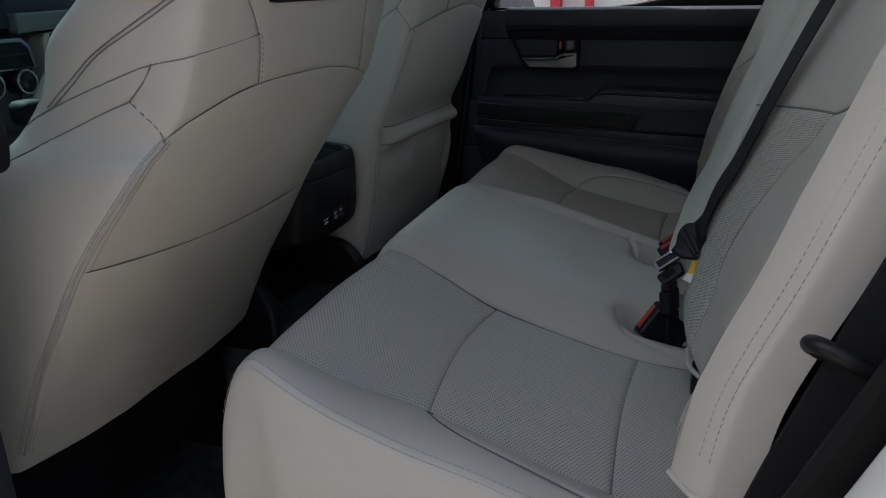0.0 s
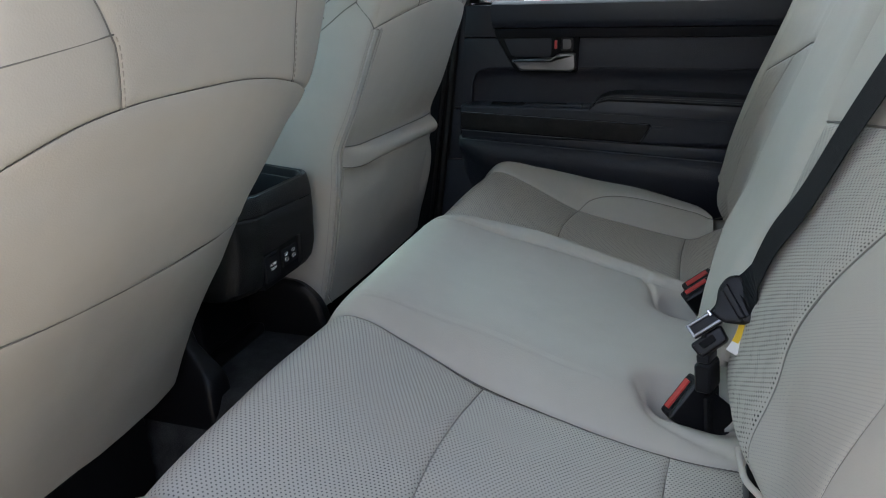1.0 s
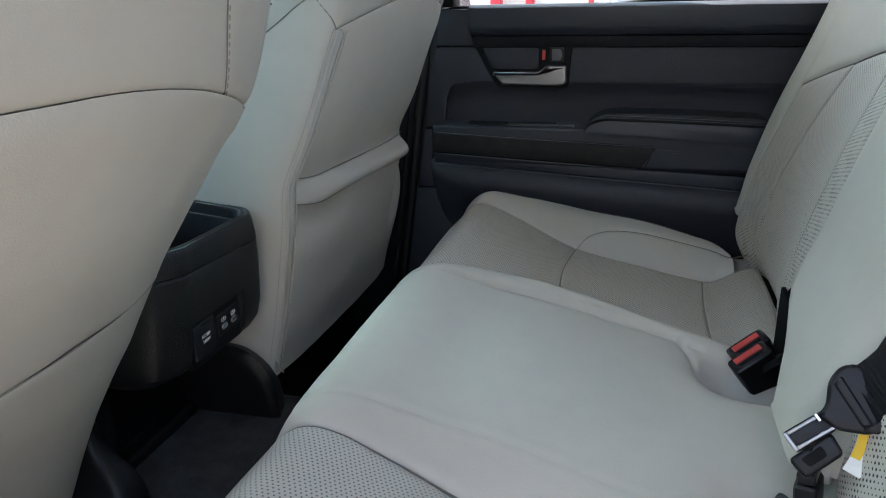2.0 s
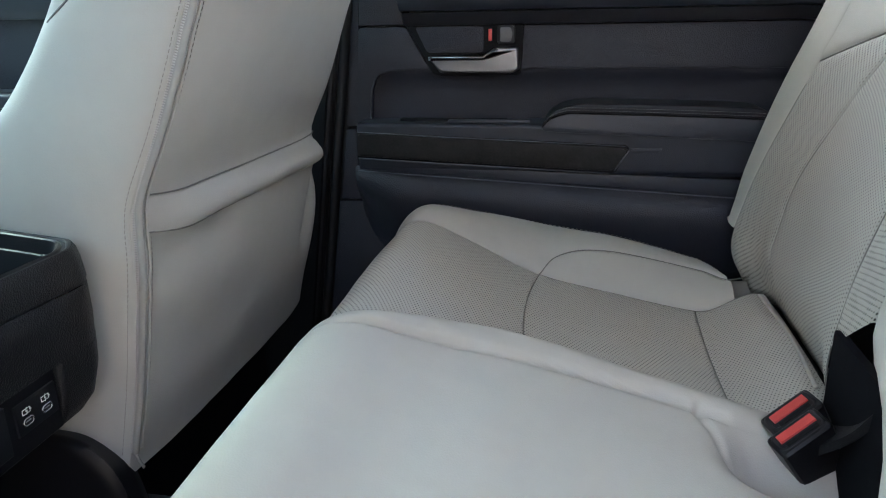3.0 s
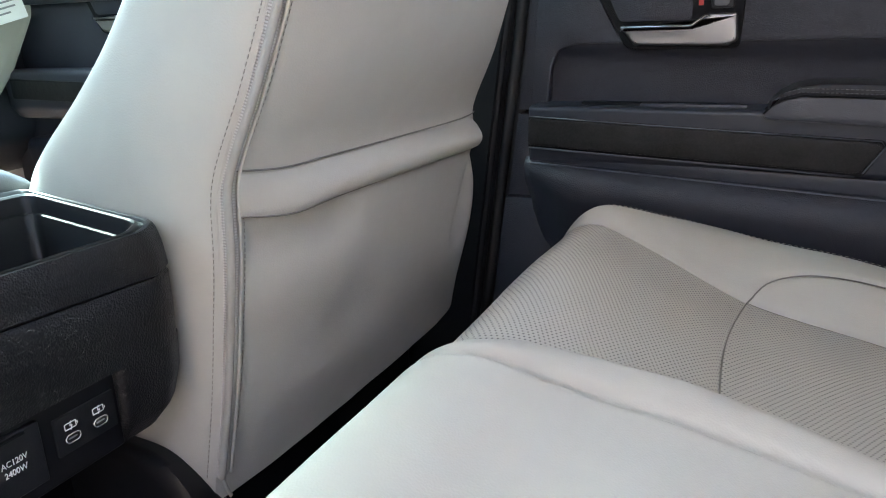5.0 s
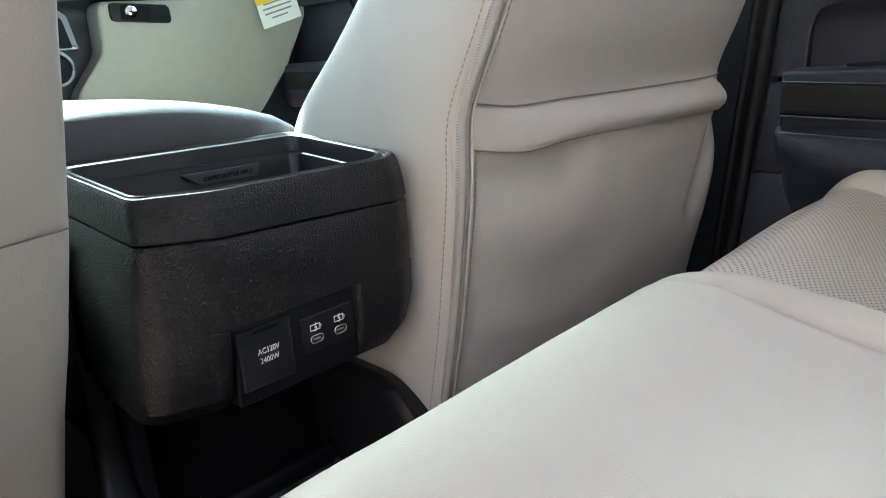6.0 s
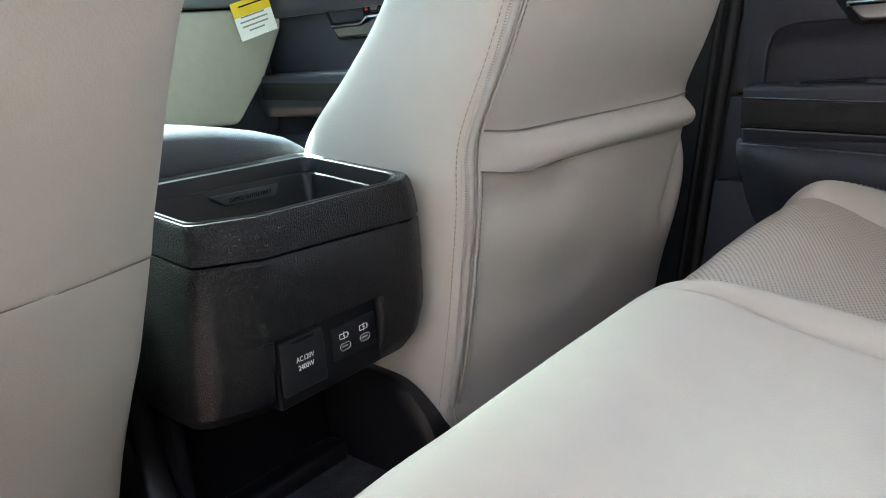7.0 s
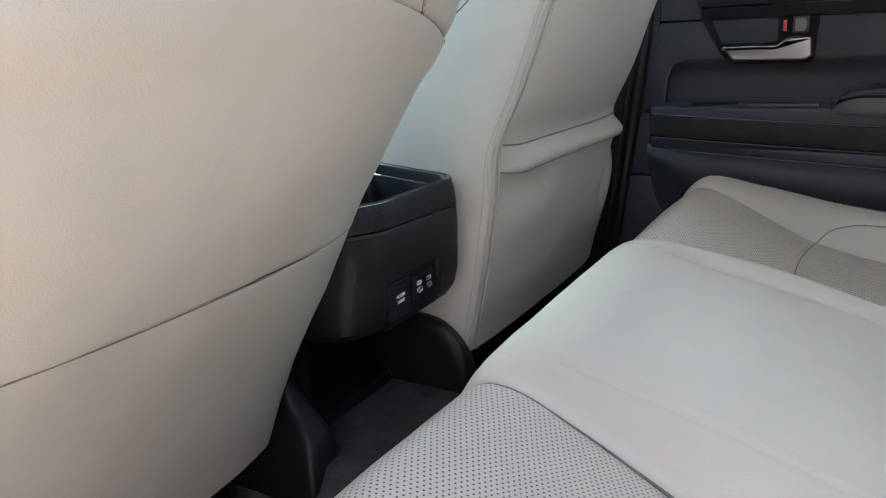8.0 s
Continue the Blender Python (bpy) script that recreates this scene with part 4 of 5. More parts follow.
# ---- front seats ----
def front_seat(label, y0, prof_z, prof_x, pocket, low_seam, zip_bottom, wide, depths, falls):
    seat = thing("front_seat", label, "car seat", group="front seats")
    xr = smooth_line(prof_z, prof_x)
    zb, zt = prof_z[0], prof_z[-1]
    lean = (xr(0.70) - xr(0.40)) / 0.30
    half = smooth_line((0.2, 0.3, 0.45, 0.55, 0.65, 0.72, 0.80, 0.95), wide)
    fall = smooth_line((0.2, 0.45, 0.55, 0.65, 0.72, 0.95), falls)
    deep = smooth_line((0.2, 0.40, 0.46, 0.536, 0.597, 0.642, 0.70, 0.80, 0.95), depths)

    drift = smooth_line((0.2, 0.59, 0.67, 0.80, 0.95), low_seam["drift"])

    def rear(q, z):
        c = np.abs(q)
        puff = 0.0
        if pocket:
            puff = 0.016 * (ease((0.545 - z) / 0.03) * (1 - np.where(q > 0, c ** 14, c ** 4)) + 0.4 * ease((0.60 - z) / 0.15) * c ** 4) * ease((z - 0.27) / 0.16)
        return xr(z) - fall(z) * (np.where(q > 0, c ** 7, c ** 3) if pocket else c ** 3) + puff, y0 + drift(z) + q * half(z) + (0.014 * np.clip(q, 0, 1) ** 3 * ease((0.50 - z) / 0.08) if pocket else 0.0), z + 0 * q

    def flank(side):
        dx = smooth_line((0, 0.12, 0.3, 0.6, 0.85, 1.0), (0, -0.08, -0.27, -0.60, -0.86, -1.0))
        dy = smooth_line((0, 0.12, 0.3, 0.6, 0.85, 1.0), (0, 0.005, 0.009, 0.010, 0.004, -0.022) if pocket or side < 0 else (0, 0.005, 0.009, 0.012, 0.016, 0.018))
        def F(s, t):
            z = zb + (zt - zb) * s
            x, y, _ = rear(np.full_like(z, side), z)
            swell = (0.0 if pocket or side > 0 else 0.024) * np.exp(-((z - 0.752) / 0.034) ** 2) * ease((t - 0.70) / 0.22)
            return x + dx(t) * deep(z) - swell, y + side * dy(t), z + 0 * t
        return F
    # the arc seam under the yoke: low at the corners, high in the middle
    ARC = low_seam["arc"]
    (dl, pl), (dr, pr) = low_seam["drop"]
    arc = lambda q: ARC - np.where(np.asarray(q) < 0, dl * np.abs(q) ** pl, dr * np.abs(q) ** pr)

    def shell(za, zc):
        def F(s, t):
            q = -1 + 2 * t
            a = za(q) if callable(za) else za
            b = zc(q) if callable(zc) else zc
            return rear(q, a + (b - a) * s)
        return F
    if pocket:
        F = shell(zb, arc)
        folds = [(np.array([(xr(0.50) + 0.012, y0 + 0.206, 0.506), (xr(0.46) + 0.012, y0 + 0.180, 0.458), (xr(0.42) + 0.01, y0 + 0.165, 0.405)]), 0.011, 0.018),
                 (np.array([(xr(0.50) + 0.012, y0 - 0.225, 0.502), (xr(0.48) + 0.014, y0 - 0.17, 0.484), (xr(0.47) + 0.014, y0 - 0.09, 0.486)]), 0.009, 0.024),
                 (np.array([(xr(0.43) + 0.012, y0 - 0.23, 0.405), (xr(0.42) + 0.014, y0 - 0.10, 0.385), (xr(0.42) + 0.014, y0 - 0.05, 0.39)]), 0.006, 0.036)]
        panel("back_panel", F, (ARC - zb, 0.48), (0, 1, 1, 1), LEATHER, seat, (1, 0, 0), label="leather seat back panel", depth=0.0022, creases=folds, wrinkle=0.002, seed=1.0, step=0.006)
        # pocket mouth: a soft roll across the back
        top_q = curve_points([(-0.945, 0.5465), (-0.72, 0.5405), (-0.45, 0.540), (0.0, 0.538), (0.6, 0.536), (0.985, 0.5365)], 0.02)
        low_q = curve_points([(-0.945, 0.516), (-0.72, 0.508), (-0.45, 0.510), (0.0, 0.508), (0.6, 0.504), (0.985, 0.502)], 0.02)
        def roll(s, t):
            q = -0.945 + 1.765 * t
            za, zc = np.interp(q, low_q[:, 0], low_q[:, 1]), np.interp(q, top_q[:, 0], top_q[:, 1])
            z = za + (zc - za) * s
            x, y, _ = rear(q, z)
            x0, _, _ = rear(q, za)
            base = x0 * (1 - s) + rear(q, zc)[0] * s
            return base + 0.0005 + (0.014 + 0.004 * np.sin(q * 2.5)) * (0.12 + 0.88 * ease((q + 0.96) / 0.55)) * (1 - 0.40 * ease((q - 0.74) / 0.08)) * np.sin(np.minimum(s * 1.05, 1) * math.pi) ** 0.6, y + 0 * s, z - 0.0015
        panel("pocket_mouth", roll, (0.045, 0.48), (0, 0, 0, 0), LEATHER, seat, (1, 0, 0), label="soft rolled mouth of the map pocket", step=0.005, wrinkle=0.001)
        q = np.linspace(-0.945, 0.955, 80)
        P = np.stack(rear(q, np.interp(q, low_q[:, 0], low_q[:, 1])), axis=1)
        tube("pocket_seam", P + np.array((0.0012, 0, -0.0010)), 0.0007, SEAM, seat, sides=6)
        P = np.stack(rear(q, np.interp(q, top_q[:, 0], top_q[:, 1])), axis=1)
        tube("pocket_gap", P + np.array((0.0012, 0, 0.0006)), 0.0008, SEAM, seat, sides=6)
    else:
        zl = low_seam["low"]
        seam_z = lambda q: zl + 0.012 * np.clip(-q, 0, 1) ** 1.3 - 0.002 * np.clip(q, 0, 1)
        panel("back_panel", shell(seam_z, arc), (ARC - zl, 0.48), (1, 1, 1, 1), LEATHER, seat, (1, 0, 0), label="leather seat back panel", wrinkle=0.002, step=0.008, depth=0.0013, width=0.0034)
        panel("lower_back_panel", shell(zb, seam_z), (zl - zb, 0.48), (0, 1, 1, 1), LEATHER, seat, (1, 0, 0), label="leather lower seat back panel", wrinkle=0.003, seed=2.0, step=0.008, depth=0.0013, width=0.0034)
        q = np.linspace(-1, 1, 60)
        tube("seam", np.stack(rear(q, seam_z(q)), axis=1) - np.array((0.0013, 0, 0)), 0.0005, SEAM, seat, sides=6)
    # yoke in three pieces, with stitched upright seams
    lean_l = smooth_line((0.0, 0.45, 0.6, 0.8, 1.0), (-0.53, -0.585, -0.62, -0.68, -0.76))
    lean_r = smooth_line((0.0, 0.5, 1.0), low_seam["right"])
    for qa, qb in ((-1.0, -0.45), (-0.45, 0.45), (0.45, 1.0)):
        def Y(s, t, qa=qa, qb=qb):
            ea = qa if abs(qa) > 0.9 else (lean_l if qa < 0 else lean_r)(s)
            eb = qb if abs(qb) > 0.9 else (lean_l if qb < 0 else lean_r)(s)
            q = ea + (eb - ea) * t
            a = arc(q)
            return rear(q, a + (zt - a) * s)
        panel("yoke", Y, (zt - ARC, 0.24 * (qb - qa)), (1, 0, 1, 1), LEATHER, seat, (1, 0, 0), wrinkle=0.0006, seed=qa, depth=0.0030)
    q = np.linspace(-1, 1, 70)
    tube("seam", np.stack(rear(q, arc(q)), axis=1) - np.array((0.0026, 0, 0)), 0.0007, SEAM, seat, sides=6)
    for sg in (-1, 1):
        k = np.linspace(0, 1, 40)
        qq = (lean_l if sg < 0 else lean_r)(k)
        P = np.stack(rear(qq, arc(qq) + (zt - arc(qq)) * k), axis=1)
        tube("seam", P - np.array((0.0026, 0, 0)), 0.0010, SEAM, seat, sides=6)
        P = np.stack(rear(qq - sg * 0.007, arc(qq) + (zt - arc(qq)) * k), axis=1)[:24]
        dashes("stitching", P + np.array((0.0002, 0.0, 0)), [(1, 0, 0.2)] * 24, PALE_SEAM, seat, 0.0042, 0.002, 0.0010)
        # cross seam from the upright to the corner
        if sg > 0:
            continue
        q = np.linspace(float(lean_l(0.58)), -1.0, 16)
        zc = np.linspace(0.753, 0.7390, 16) if not pocket else np.linspace(0.79, 0.775, 16)
        tube("seam", np.stack(rear(q, zc), axis=1) - np.array((0.0002, 0, 0)), 0.0006, SEAM, seat, sides=6)
    for side in (-1, 1):
        F = flank(side)
        sc = (float(arc(side * 1.0)) - zb) / (zt - zb)
        lines = [[(sc, 0.0), (sc + 0.016, 0.075), (sc + 0.044, 0.211), (sc + 0.069, 0.322)], [(sc + 0.069, 0.322), (sc + 0.107, 0.276), (sc + 0.134, 0.266)], [(sc + 0.069, 0.322), (sc + 0.047, 0.437), (sc + 0.019, 0.548), (sc - 0.009, 0.668), (sc - 0.036, 0.764), (sc - 0.06, 0.86)],
                 [(sc + 0.1475, 0.0), (sc + 0.132, 0.266), (sc + 0.107, 0.447), (sc + 0.057, 0.729), (sc + 0.012, 0.925)], [(0.998, 0.246), (sc + 0.192, 0.477), (sc + 0.147, 0.638), (sc + 0.099, 0.719), (sc + 0.052, 0.794)], [(0.998, 0.195), (sc + 0.189, 0.437), (sc + 0.147, 0.603), (sc + 0.097, 0.683), (sc + 0.052, 0.754)]]
        cr = []
        for ln in lines:
            st = curve_points(ln, 0.012)
            P, N = line_on(F, st)
            N = N if N[0][1] * side > 0 else -N
            cr.append((P, 0.0020, 0.0030))
            tube("side_seam", P - N * 0.0014, 0.0008, SEAM, seat, sides=6)
        panel("side_panel", F, (zt - zb, 0.19), (0, 0, 1, 0), LEATHER, seat, (0, side, 0), label="leather seat side", depth=0.0022, creases=cr, wrinkle=0.0006, seed=side * 3.0, step=0.006)
        if side > 0:
            continue
        # zip down the corner seam
        z = np.linspace(zip_bottom, float(arc(side * 1.0)), 90)
        P = np.stack(rear(np.full(90, side * (0.972 if pocket else 1.0)), z), axis=1)
        out = np.array((0.75, side * 0.66, 0.0))
        w = 1.0 if pocket else 0.62
        across = np.array((-0.66, side * 0.75, 0.0))
        P = P + out * (0.0018 if pocket else 0.0)
        tube("zip_tape", P - out * 0.0034, 0.0085 * w, ZIP, seat, flat=0.45, up=(0.66, -side * 0.75, 0), label="beige zip tape")
        tube("zip_line", P + out * 0.0002, 0.0009, DARK_THREAD, seat, sides=6)
        if pocket:
            tube("zip_end", [tuple(P[0]), tuple(P[0] + (0.002, 0.001, -0.010)), tuple(P[0] + (0.005, 0.002, -0.018))], 0.0022, ZIP, seat, flat=0.5, sides=8)
        for d in (-1, 1):
            dashes("zip_teeth", P + across * 0.0031 * w * d - out * 0.0003, [out + across * d * 0.25] * 90, TEETH, seat, 0.0012, 0.0009, 0.0044 * w, 0.0012 * w)
            tube("zip_welt", P + across * 0.0074 * w * d - out * (0.0030 if pocket else 0.0024), 0.0013 * w, LEATHER, seat, sides=8)
            Q = np.stack(rear(np.full(90, side * (0.920 if pocket else 0.962)), z), axis=1) if d < 0 else np.stack(F((z - zb) / (zt - zb), np.full(90, 0.045 if pocket else 0.060)), axis=1)
            dashes("stitching", Q + out * 0.0004, [out] * 90, PALE_SEAM, seat, 0.0030, 0.0018, 0.0007)
    # front face, top and bottom close the back
    def front(s, t):
        z = zb + (zt - zb) * s
        a = flank(-1)(s, np.ones_like(s))
        b = flank(1)(s, np.ones_like(s))
        k = np.sin(t * math.pi)
        return a[0] * (1 - t) + b[0] * t + 0.03 * k, a[1] * (1 - t) + b[1] * t, a[2] * (1 - t) + b[2] * t
    panel("front_panel", front, (zt - zb, 0.44), (0, 0, 0, 0), PERF, seat, (-1, 0, 0), label="perforated seat back front", step=0.02)
    def cap(zz, d):
        def F(s, t):
            x, y, z = rear(-1 + 2 * t, np.full_like(s, zz))
            return x - 0.118 * s, y0 + (y - y0) * (1 + 0.1 * np.sin(s * math.pi)), z + d * 0.035 * np.sin(s * math.pi) * np.sin(np.pi * t)
        return F
    panel("top_panel", cap(zt, 1), (0.175, 0.46), (0, 0, 0, 0), LEATHER, seat, (0, 0, 1), step=0.02)
    panel("bottom_panel", cap(zb, -0.2), (0.175, 0.46), (0, 0, 0, 0), MATT_BLACK, seat, (0, 0, -1), step=0.03)
    # cushion, base and rails
    xb = float(xr(zb))
    box("seat_cushion", (xb - 0.60, y0 - 0.235, 0.24), (xb - 0.08, y0 + 0.235, 0.37), LEATHER, seat, bevel=0.045, seg=5)
    box("seat_base", (xb - 0.50, y0 - 0.21, 0.10), (xb - 0.06, y0 + 0.21, 0.235), MATT_BLACK, seat, bevel=0.02, seg=3)
    for d in (-0.19, 0.19):
        box("rail", (xb - 0.58, y0 + d - 0.02, 0.022), (xb + 0.04, y0 + d + 0.02, 0.098), MATT_BLACK, seat, bevel=0.006)
    # headrest
    xt, ztop = float(xr(zt)), zt
    hb = box("headrest", (xt - 0.165, y0 - 0.13, ztop + 0.075), (xt - 0.045, y0 + 0.13, ztop + 0.27), LEATHER, seat, bevel=0.045, seg=5, label="leather headrest")
    cz = 0.012 if pocket else -0.010
    box("headrest_collar", (xt - 0.14, y0 - 0.10, ztop + cz), (xt + (-0.01 if pocket else 0.006), y0 + 0.055, ztop + 0.05), SMOOTH_BLACK, seat, bevel=0.015, seg=3, label="black headrest collar")
    for d in (-0.06, 0.06):
        tube("headrest_post", [(xt - 0.09, y0 + d, ztop), (xt - 0.10, y0 + d, ztop + 0.1)], 0.006, CHROME, seat)
    return seat


front_seat("grey-beige leather driver's seat, leaning well back", 0.681, (0.270, 0.30, 0.335, 0.415, 0.47, 0.524, 0.60, 0.665, 0.70, 0.79), (-0.573, -0.558, -0.540, -0.495, -0.458, -0.422, -0.372, -0.335, -0.315, -0.285), False, {"low": 0.523, "arc": 0.705, "drop": ((0.043, 4.2), (0.034, 2.0)), "right": (0.67, 0.58, 0.52), "drift": (0.0, 0.002, 0.023, 0.025, 0.025)}, 0.300,
           (0.228, 0.230, 0.232, 0.228, 0.211, 0.203, 0.197, 0.185), (0.20, 0.20, 0.20, 0.20, 0.20, 0.195, 0.185, 0.145, 0.13), (0.020, 0.028, 0.032, 0.022, 0.020, 0.018))
front_seat("grey-beige leather passenger seat with a map pocket", 1.390, (0.280, 0.36, 0.43, 0.49, 0.54, 0.60, 0.66, 0.717, 0.83), (-0.490, -0.477, -0.467, -0.456, -0.445, -0.412, -0.384, -0.360, -0.318), True, {"arc": 0.757, "drop": ((0.038, 2.2), (0.038, 2.2)), "right": (0.60, 0.62, 0.70), "drift": (0.0, 0.0, 0.0, 0.0, 0.0)}, 0.305,
           (0.222, 0.219, 0.216, 0.214, 0.200, 0.191, 0.186, 0.18), (0.24, 0.24, 0.235, 0.208, 0.170, 0.146, 0.130, 0.125, 0.12), (0.010, 0.010, 0.014, 0.026, 0.032, 0.036))


# ---- centre console ----
def loft(name, sections, mat, parent, label="", caps=True, smooth_angle=28, bevel=0.0):
    """A body through closed outlines of equal point count, from the first to the last."""
    bm = bmesh.new()
    rings = [[bm.verts.new(p) for p in sec] for sec in sections]
    k = len(rings[0])
    for a, b in zip(rings, rings[1:]):
        for j in range(k):
            bm.faces.new((a[j], a[(j + 1) % k], b[(j + 1) % k], b[j]))
    if caps:
        bm.faces.new(rings[0][::-1])
        bm.faces.new(rings[-1])
    return bm_part(name, bm, mat, parent, label, smooth=True, angle=smooth_angle)


console = thing("centre_console", "black grained centre console with an open rear bin and power outlets", "console")


def tilted(z, x, y):
    """Height on the console's rear, whose joints rise a little to the near side and forward."""
    k = 0.045 - 0.030 * min(1.0, max(0.0, (z - 0.490) / 0.025))
    return z + k * (1.08 - y) + 0.075 * max(0.0, -0.487 - x)


def plan(z, xr, yl, yr, front=-0.652, r=0.006, level=False, seg=4):
    o = rounded([(front, yl + 0.006), (xr - 0.015, yl), (xr, yl + 0.042), (xr, yr - 0.022), (xr - 0.014, yr), (front, yr + 0.010)], r, seg)
    return [(x, y, z if level else tilted(z, x, y)) for x, y in o]


# body above the outlets, then the band round the open bin
loft("body", [plan(0.4346, -0.4872, 0.9510, 1.1640, level=True, r=0.016), plan(0.460, -0.4858, 0.9530, 1.1645, r=0.013), plan(0.4835, -0.4858, 0.9565, 1.1630), plan(0.4862, -0.4872, 0.9580, 1.1615)], PLASTIC, console, "black leather-grained console body", caps=False)
rings = []
for i, fx, z in ((0.0015, -0.6510, 0.4868), (0.0, -0.6520, 0.4884), (0.0012, -0.6515, 0.5040), (0.0026, -0.6500, 0.5122), (0.0036, -0.6485, 0.5148), (0.0044, -0.6470, 0.5162), (0.0056, -0.6455, 0.5166), (0.0066, -0.6440, 0.5160), (0.0072, -0.6420, 0.5142), (0.0088, -0.6345, 0.5140), (0.0094, -0.6325, 0.5160), (0.0104, -0.6310, 0.5167), (0.0116, -0.6290, 0.5158), (0.0124, -0.6275, 0.5120), (0.0130, -0.6255, 0.5045), (0.0142, -0.6240, 0.5037), (0.0147, -0.6230, 0.5020), (0.0185, -0.6150, 0.4360)):
    rings.append(plan(z, -0.4860 - i, 0.9570 + i * 0.9, 1.1640 - i * 1.25, front=fx, r=0.006 + i * 0.25))
loft("bin_band", rings[:6], PLASTIC, console, "black grained band round the open bin", caps=False)
loft("bin_lining", rings[5:], LINING, console, "smooth black bin lining with a thin raised lip", caps=False)
mesh_part("bin_floor", plan(0.4362, -0.5045, 0.974, 1.140, front=-0.617, r=0.01), [tuple(range(30))], MATT_BLACK, console, smooth=False)
# ledge along the console foot
box("foot_ledge", (-0.621, 0.9465, 0.236), (-0.594, 1.139, 0.257), SMOOTH_BLACK, console, bevel=0.008, seg=4)
# bottle notice under the far lip
prism("notice_plate", [(1.0508, 0.5104), (1.1181, 0.5089), (1.114, 0.4996), (1.0643, 0.5006)], "x", -0.628, -0.6185, NOTICE_GREY, console, bevel=0.0008)
words("notice", "CAPPED BOTTLE ONLY", 0.0050, Matrix.Translation((-0.6181, 1.0881, 0.5045)) @ Euler((radians(90), 0, radians(90))).to_matrix().to_4x4() @ Matrix.Diagonal((0.80, 1, 1, 1)), MATT_BLACK, console)


# column and corner beside the outlets, rounded off underneath
def column(z, xr, ya, yb, dep=0.13, r=0.016):
    o = rounded([(xr - dep, ya + 0.008), (xr - 0.015, ya), (xr, ya + 0.042), (xr, yb - 0.003), (xr - 0.004, yb), (xr - dep, yb)], r, 4)
    return [(x, y, z) for x, y in o]


def corner(z, xr, ya, yb, dep=0.13, r=0.006):
    o = rounded([(xr - dep, ya), (xr - 0.003, ya), (xr, ya + 0.003), (xr, yb - 0.022), (xr - 0.014, yb), (xr - dep, yb + 0.006)], r, 4)
    return [(x, y, z) for x, y in o]


loft("left_column", [column(0.371, -0.560, 0.964, 0.994), column(0.3735, -0.527, 0.958, 0.996), column(0.380, -0.504, 0.952, 0.998), column(0.391, -0.4925, 0.9485, 0.999), column(0.418, -0.4880, 0.9485, 1.000), column(0.4346, -0.4872, 0.9510, 1.001)], PLASTIC, console, "black grained lower column")
loft("right_corner", [corner(0.372, -0.545, 1.098, 1.130), corner(0.3735, -0.512, 1.098, 1.140), corner(0.379, -0.497, 1.098, 1.149), corner(0.390, -0.4900, 1.098, 1.156), corner(0.410, -0.4875, 1.098, 1.162), corner(0.4346, -0.4872, 1.098, 1.1640)], PLASTIC, console, "black grained lower corner")
box("outlet_panel", (-0.60, 1.0005, 0.3800), (-0.4935, 1.0985, 0.4350), SMOOTH_BLACK, console, bevel=0.0025, seg=3)
cover = box("outlet_cover", (-0.505, 1.0035, 0.3895), (-0.4902, 1.0420, 0.4290), COVER_GREY, console, bevel=0.0018, seg=3, label="black hinged outlet cover")
box("cover_tab", (-0.4912, 1.014, 0.4262), (-0.4885, 1.032, 0.4278), MATT_BLACK, cover, bevel=0.0006)
FACING = Euler((radians(90), 0, radians(90))).to_matrix().to_4x4() @ Matrix.Diagonal((0.86, 1, 1, 1))
words("cover_text", "AC120V", 0.0053, Matrix.Translation((-0.4899, 1.0235, 0.4130)) @ FACING, WHITE_PRINT, cover)
words("cover_text", "2400W", 0.0053, Matrix.Translation((-0.4899, 1.0235, 0.4068)) @ FACING, WHITE_PRINT, cover)
usb = box("usb_plate", (-0.505, 1.0510, 0.3975), (-0.4915, 1.0940, 0.4225), GLOSS_BLACK, console, bevel=0.0008)
for y in (1.0615, 1.0815):
    def ring(w, hgt, yy, zz):
        pts = []
        for i in range(28):
            a = 2 * math.pi * i / 28
            cx, cz = math.cos(a), math.sin(a)
            pts.append((-0.4911, yy + (w - hgt) / 2 * (1 if cx > 0 else -1) + cx * hgt / 2, zz + cz * hgt / 2))
        return pts
    tube("port_ring", ring(0.0100, 0.0054, y, 0.4065), 0.0006, CHROME, usb, sides=6, closed=True, label="silver port ring")
    prism("port_tongue", rounded([(y - 0.0030, 0.4060), (y + 0.0030, 0.4060), (y + 0.0030, 0.4071), (y - 0.0030, 0.4071)], 0.0004), "x", -0.4925, -0.4913, GREY_PRINT, usb, bevel=0)
    # charging mark: battery outline and bolt
    zz, xx = 0.4148, -0.4912
    def bar(y0, z0, y1, z1):
        tube("charge_mark", [(xx, y0, z0), (xx, y1, z1)], 0.00032, WHITE_PRINT, usb, sides=5)
    bar(y - 0.0042, zz - 0.0019, y + 0.0034, zz - 0.0019)
    bar(y - 0.0042, zz + 0.0019, y + 0.0034, zz + 0.0019)
    bar(y - 0.0042, zz - 0.0019, y - 0.0042, zz + 0.0019)
    bar(y + 0.0034, zz - 0.0019, y + 0.0034, zz + 0.0019)
    bar(y + 0.0044, zz - 0.0008, y + 0.0044, zz + 0.0008)
    bar(y + 0.0004, zz + 0.0029, y - 0.0009, zz - 0.0002)
    bar(y - 0.0009, zz - 0.0002, y + 0.0008, zz + 0.0002)
    bar(y + 0.0008, zz + 0.0002, y - 0.0006, zz - 0.0029)
# black recess below, the rounded hump beside it, and the part between the front seats
box("recess_wall", (-0.66, 0.960, 0.236), (-0.622, 1.150, 0.40), FELT, console, bevel=0.004)
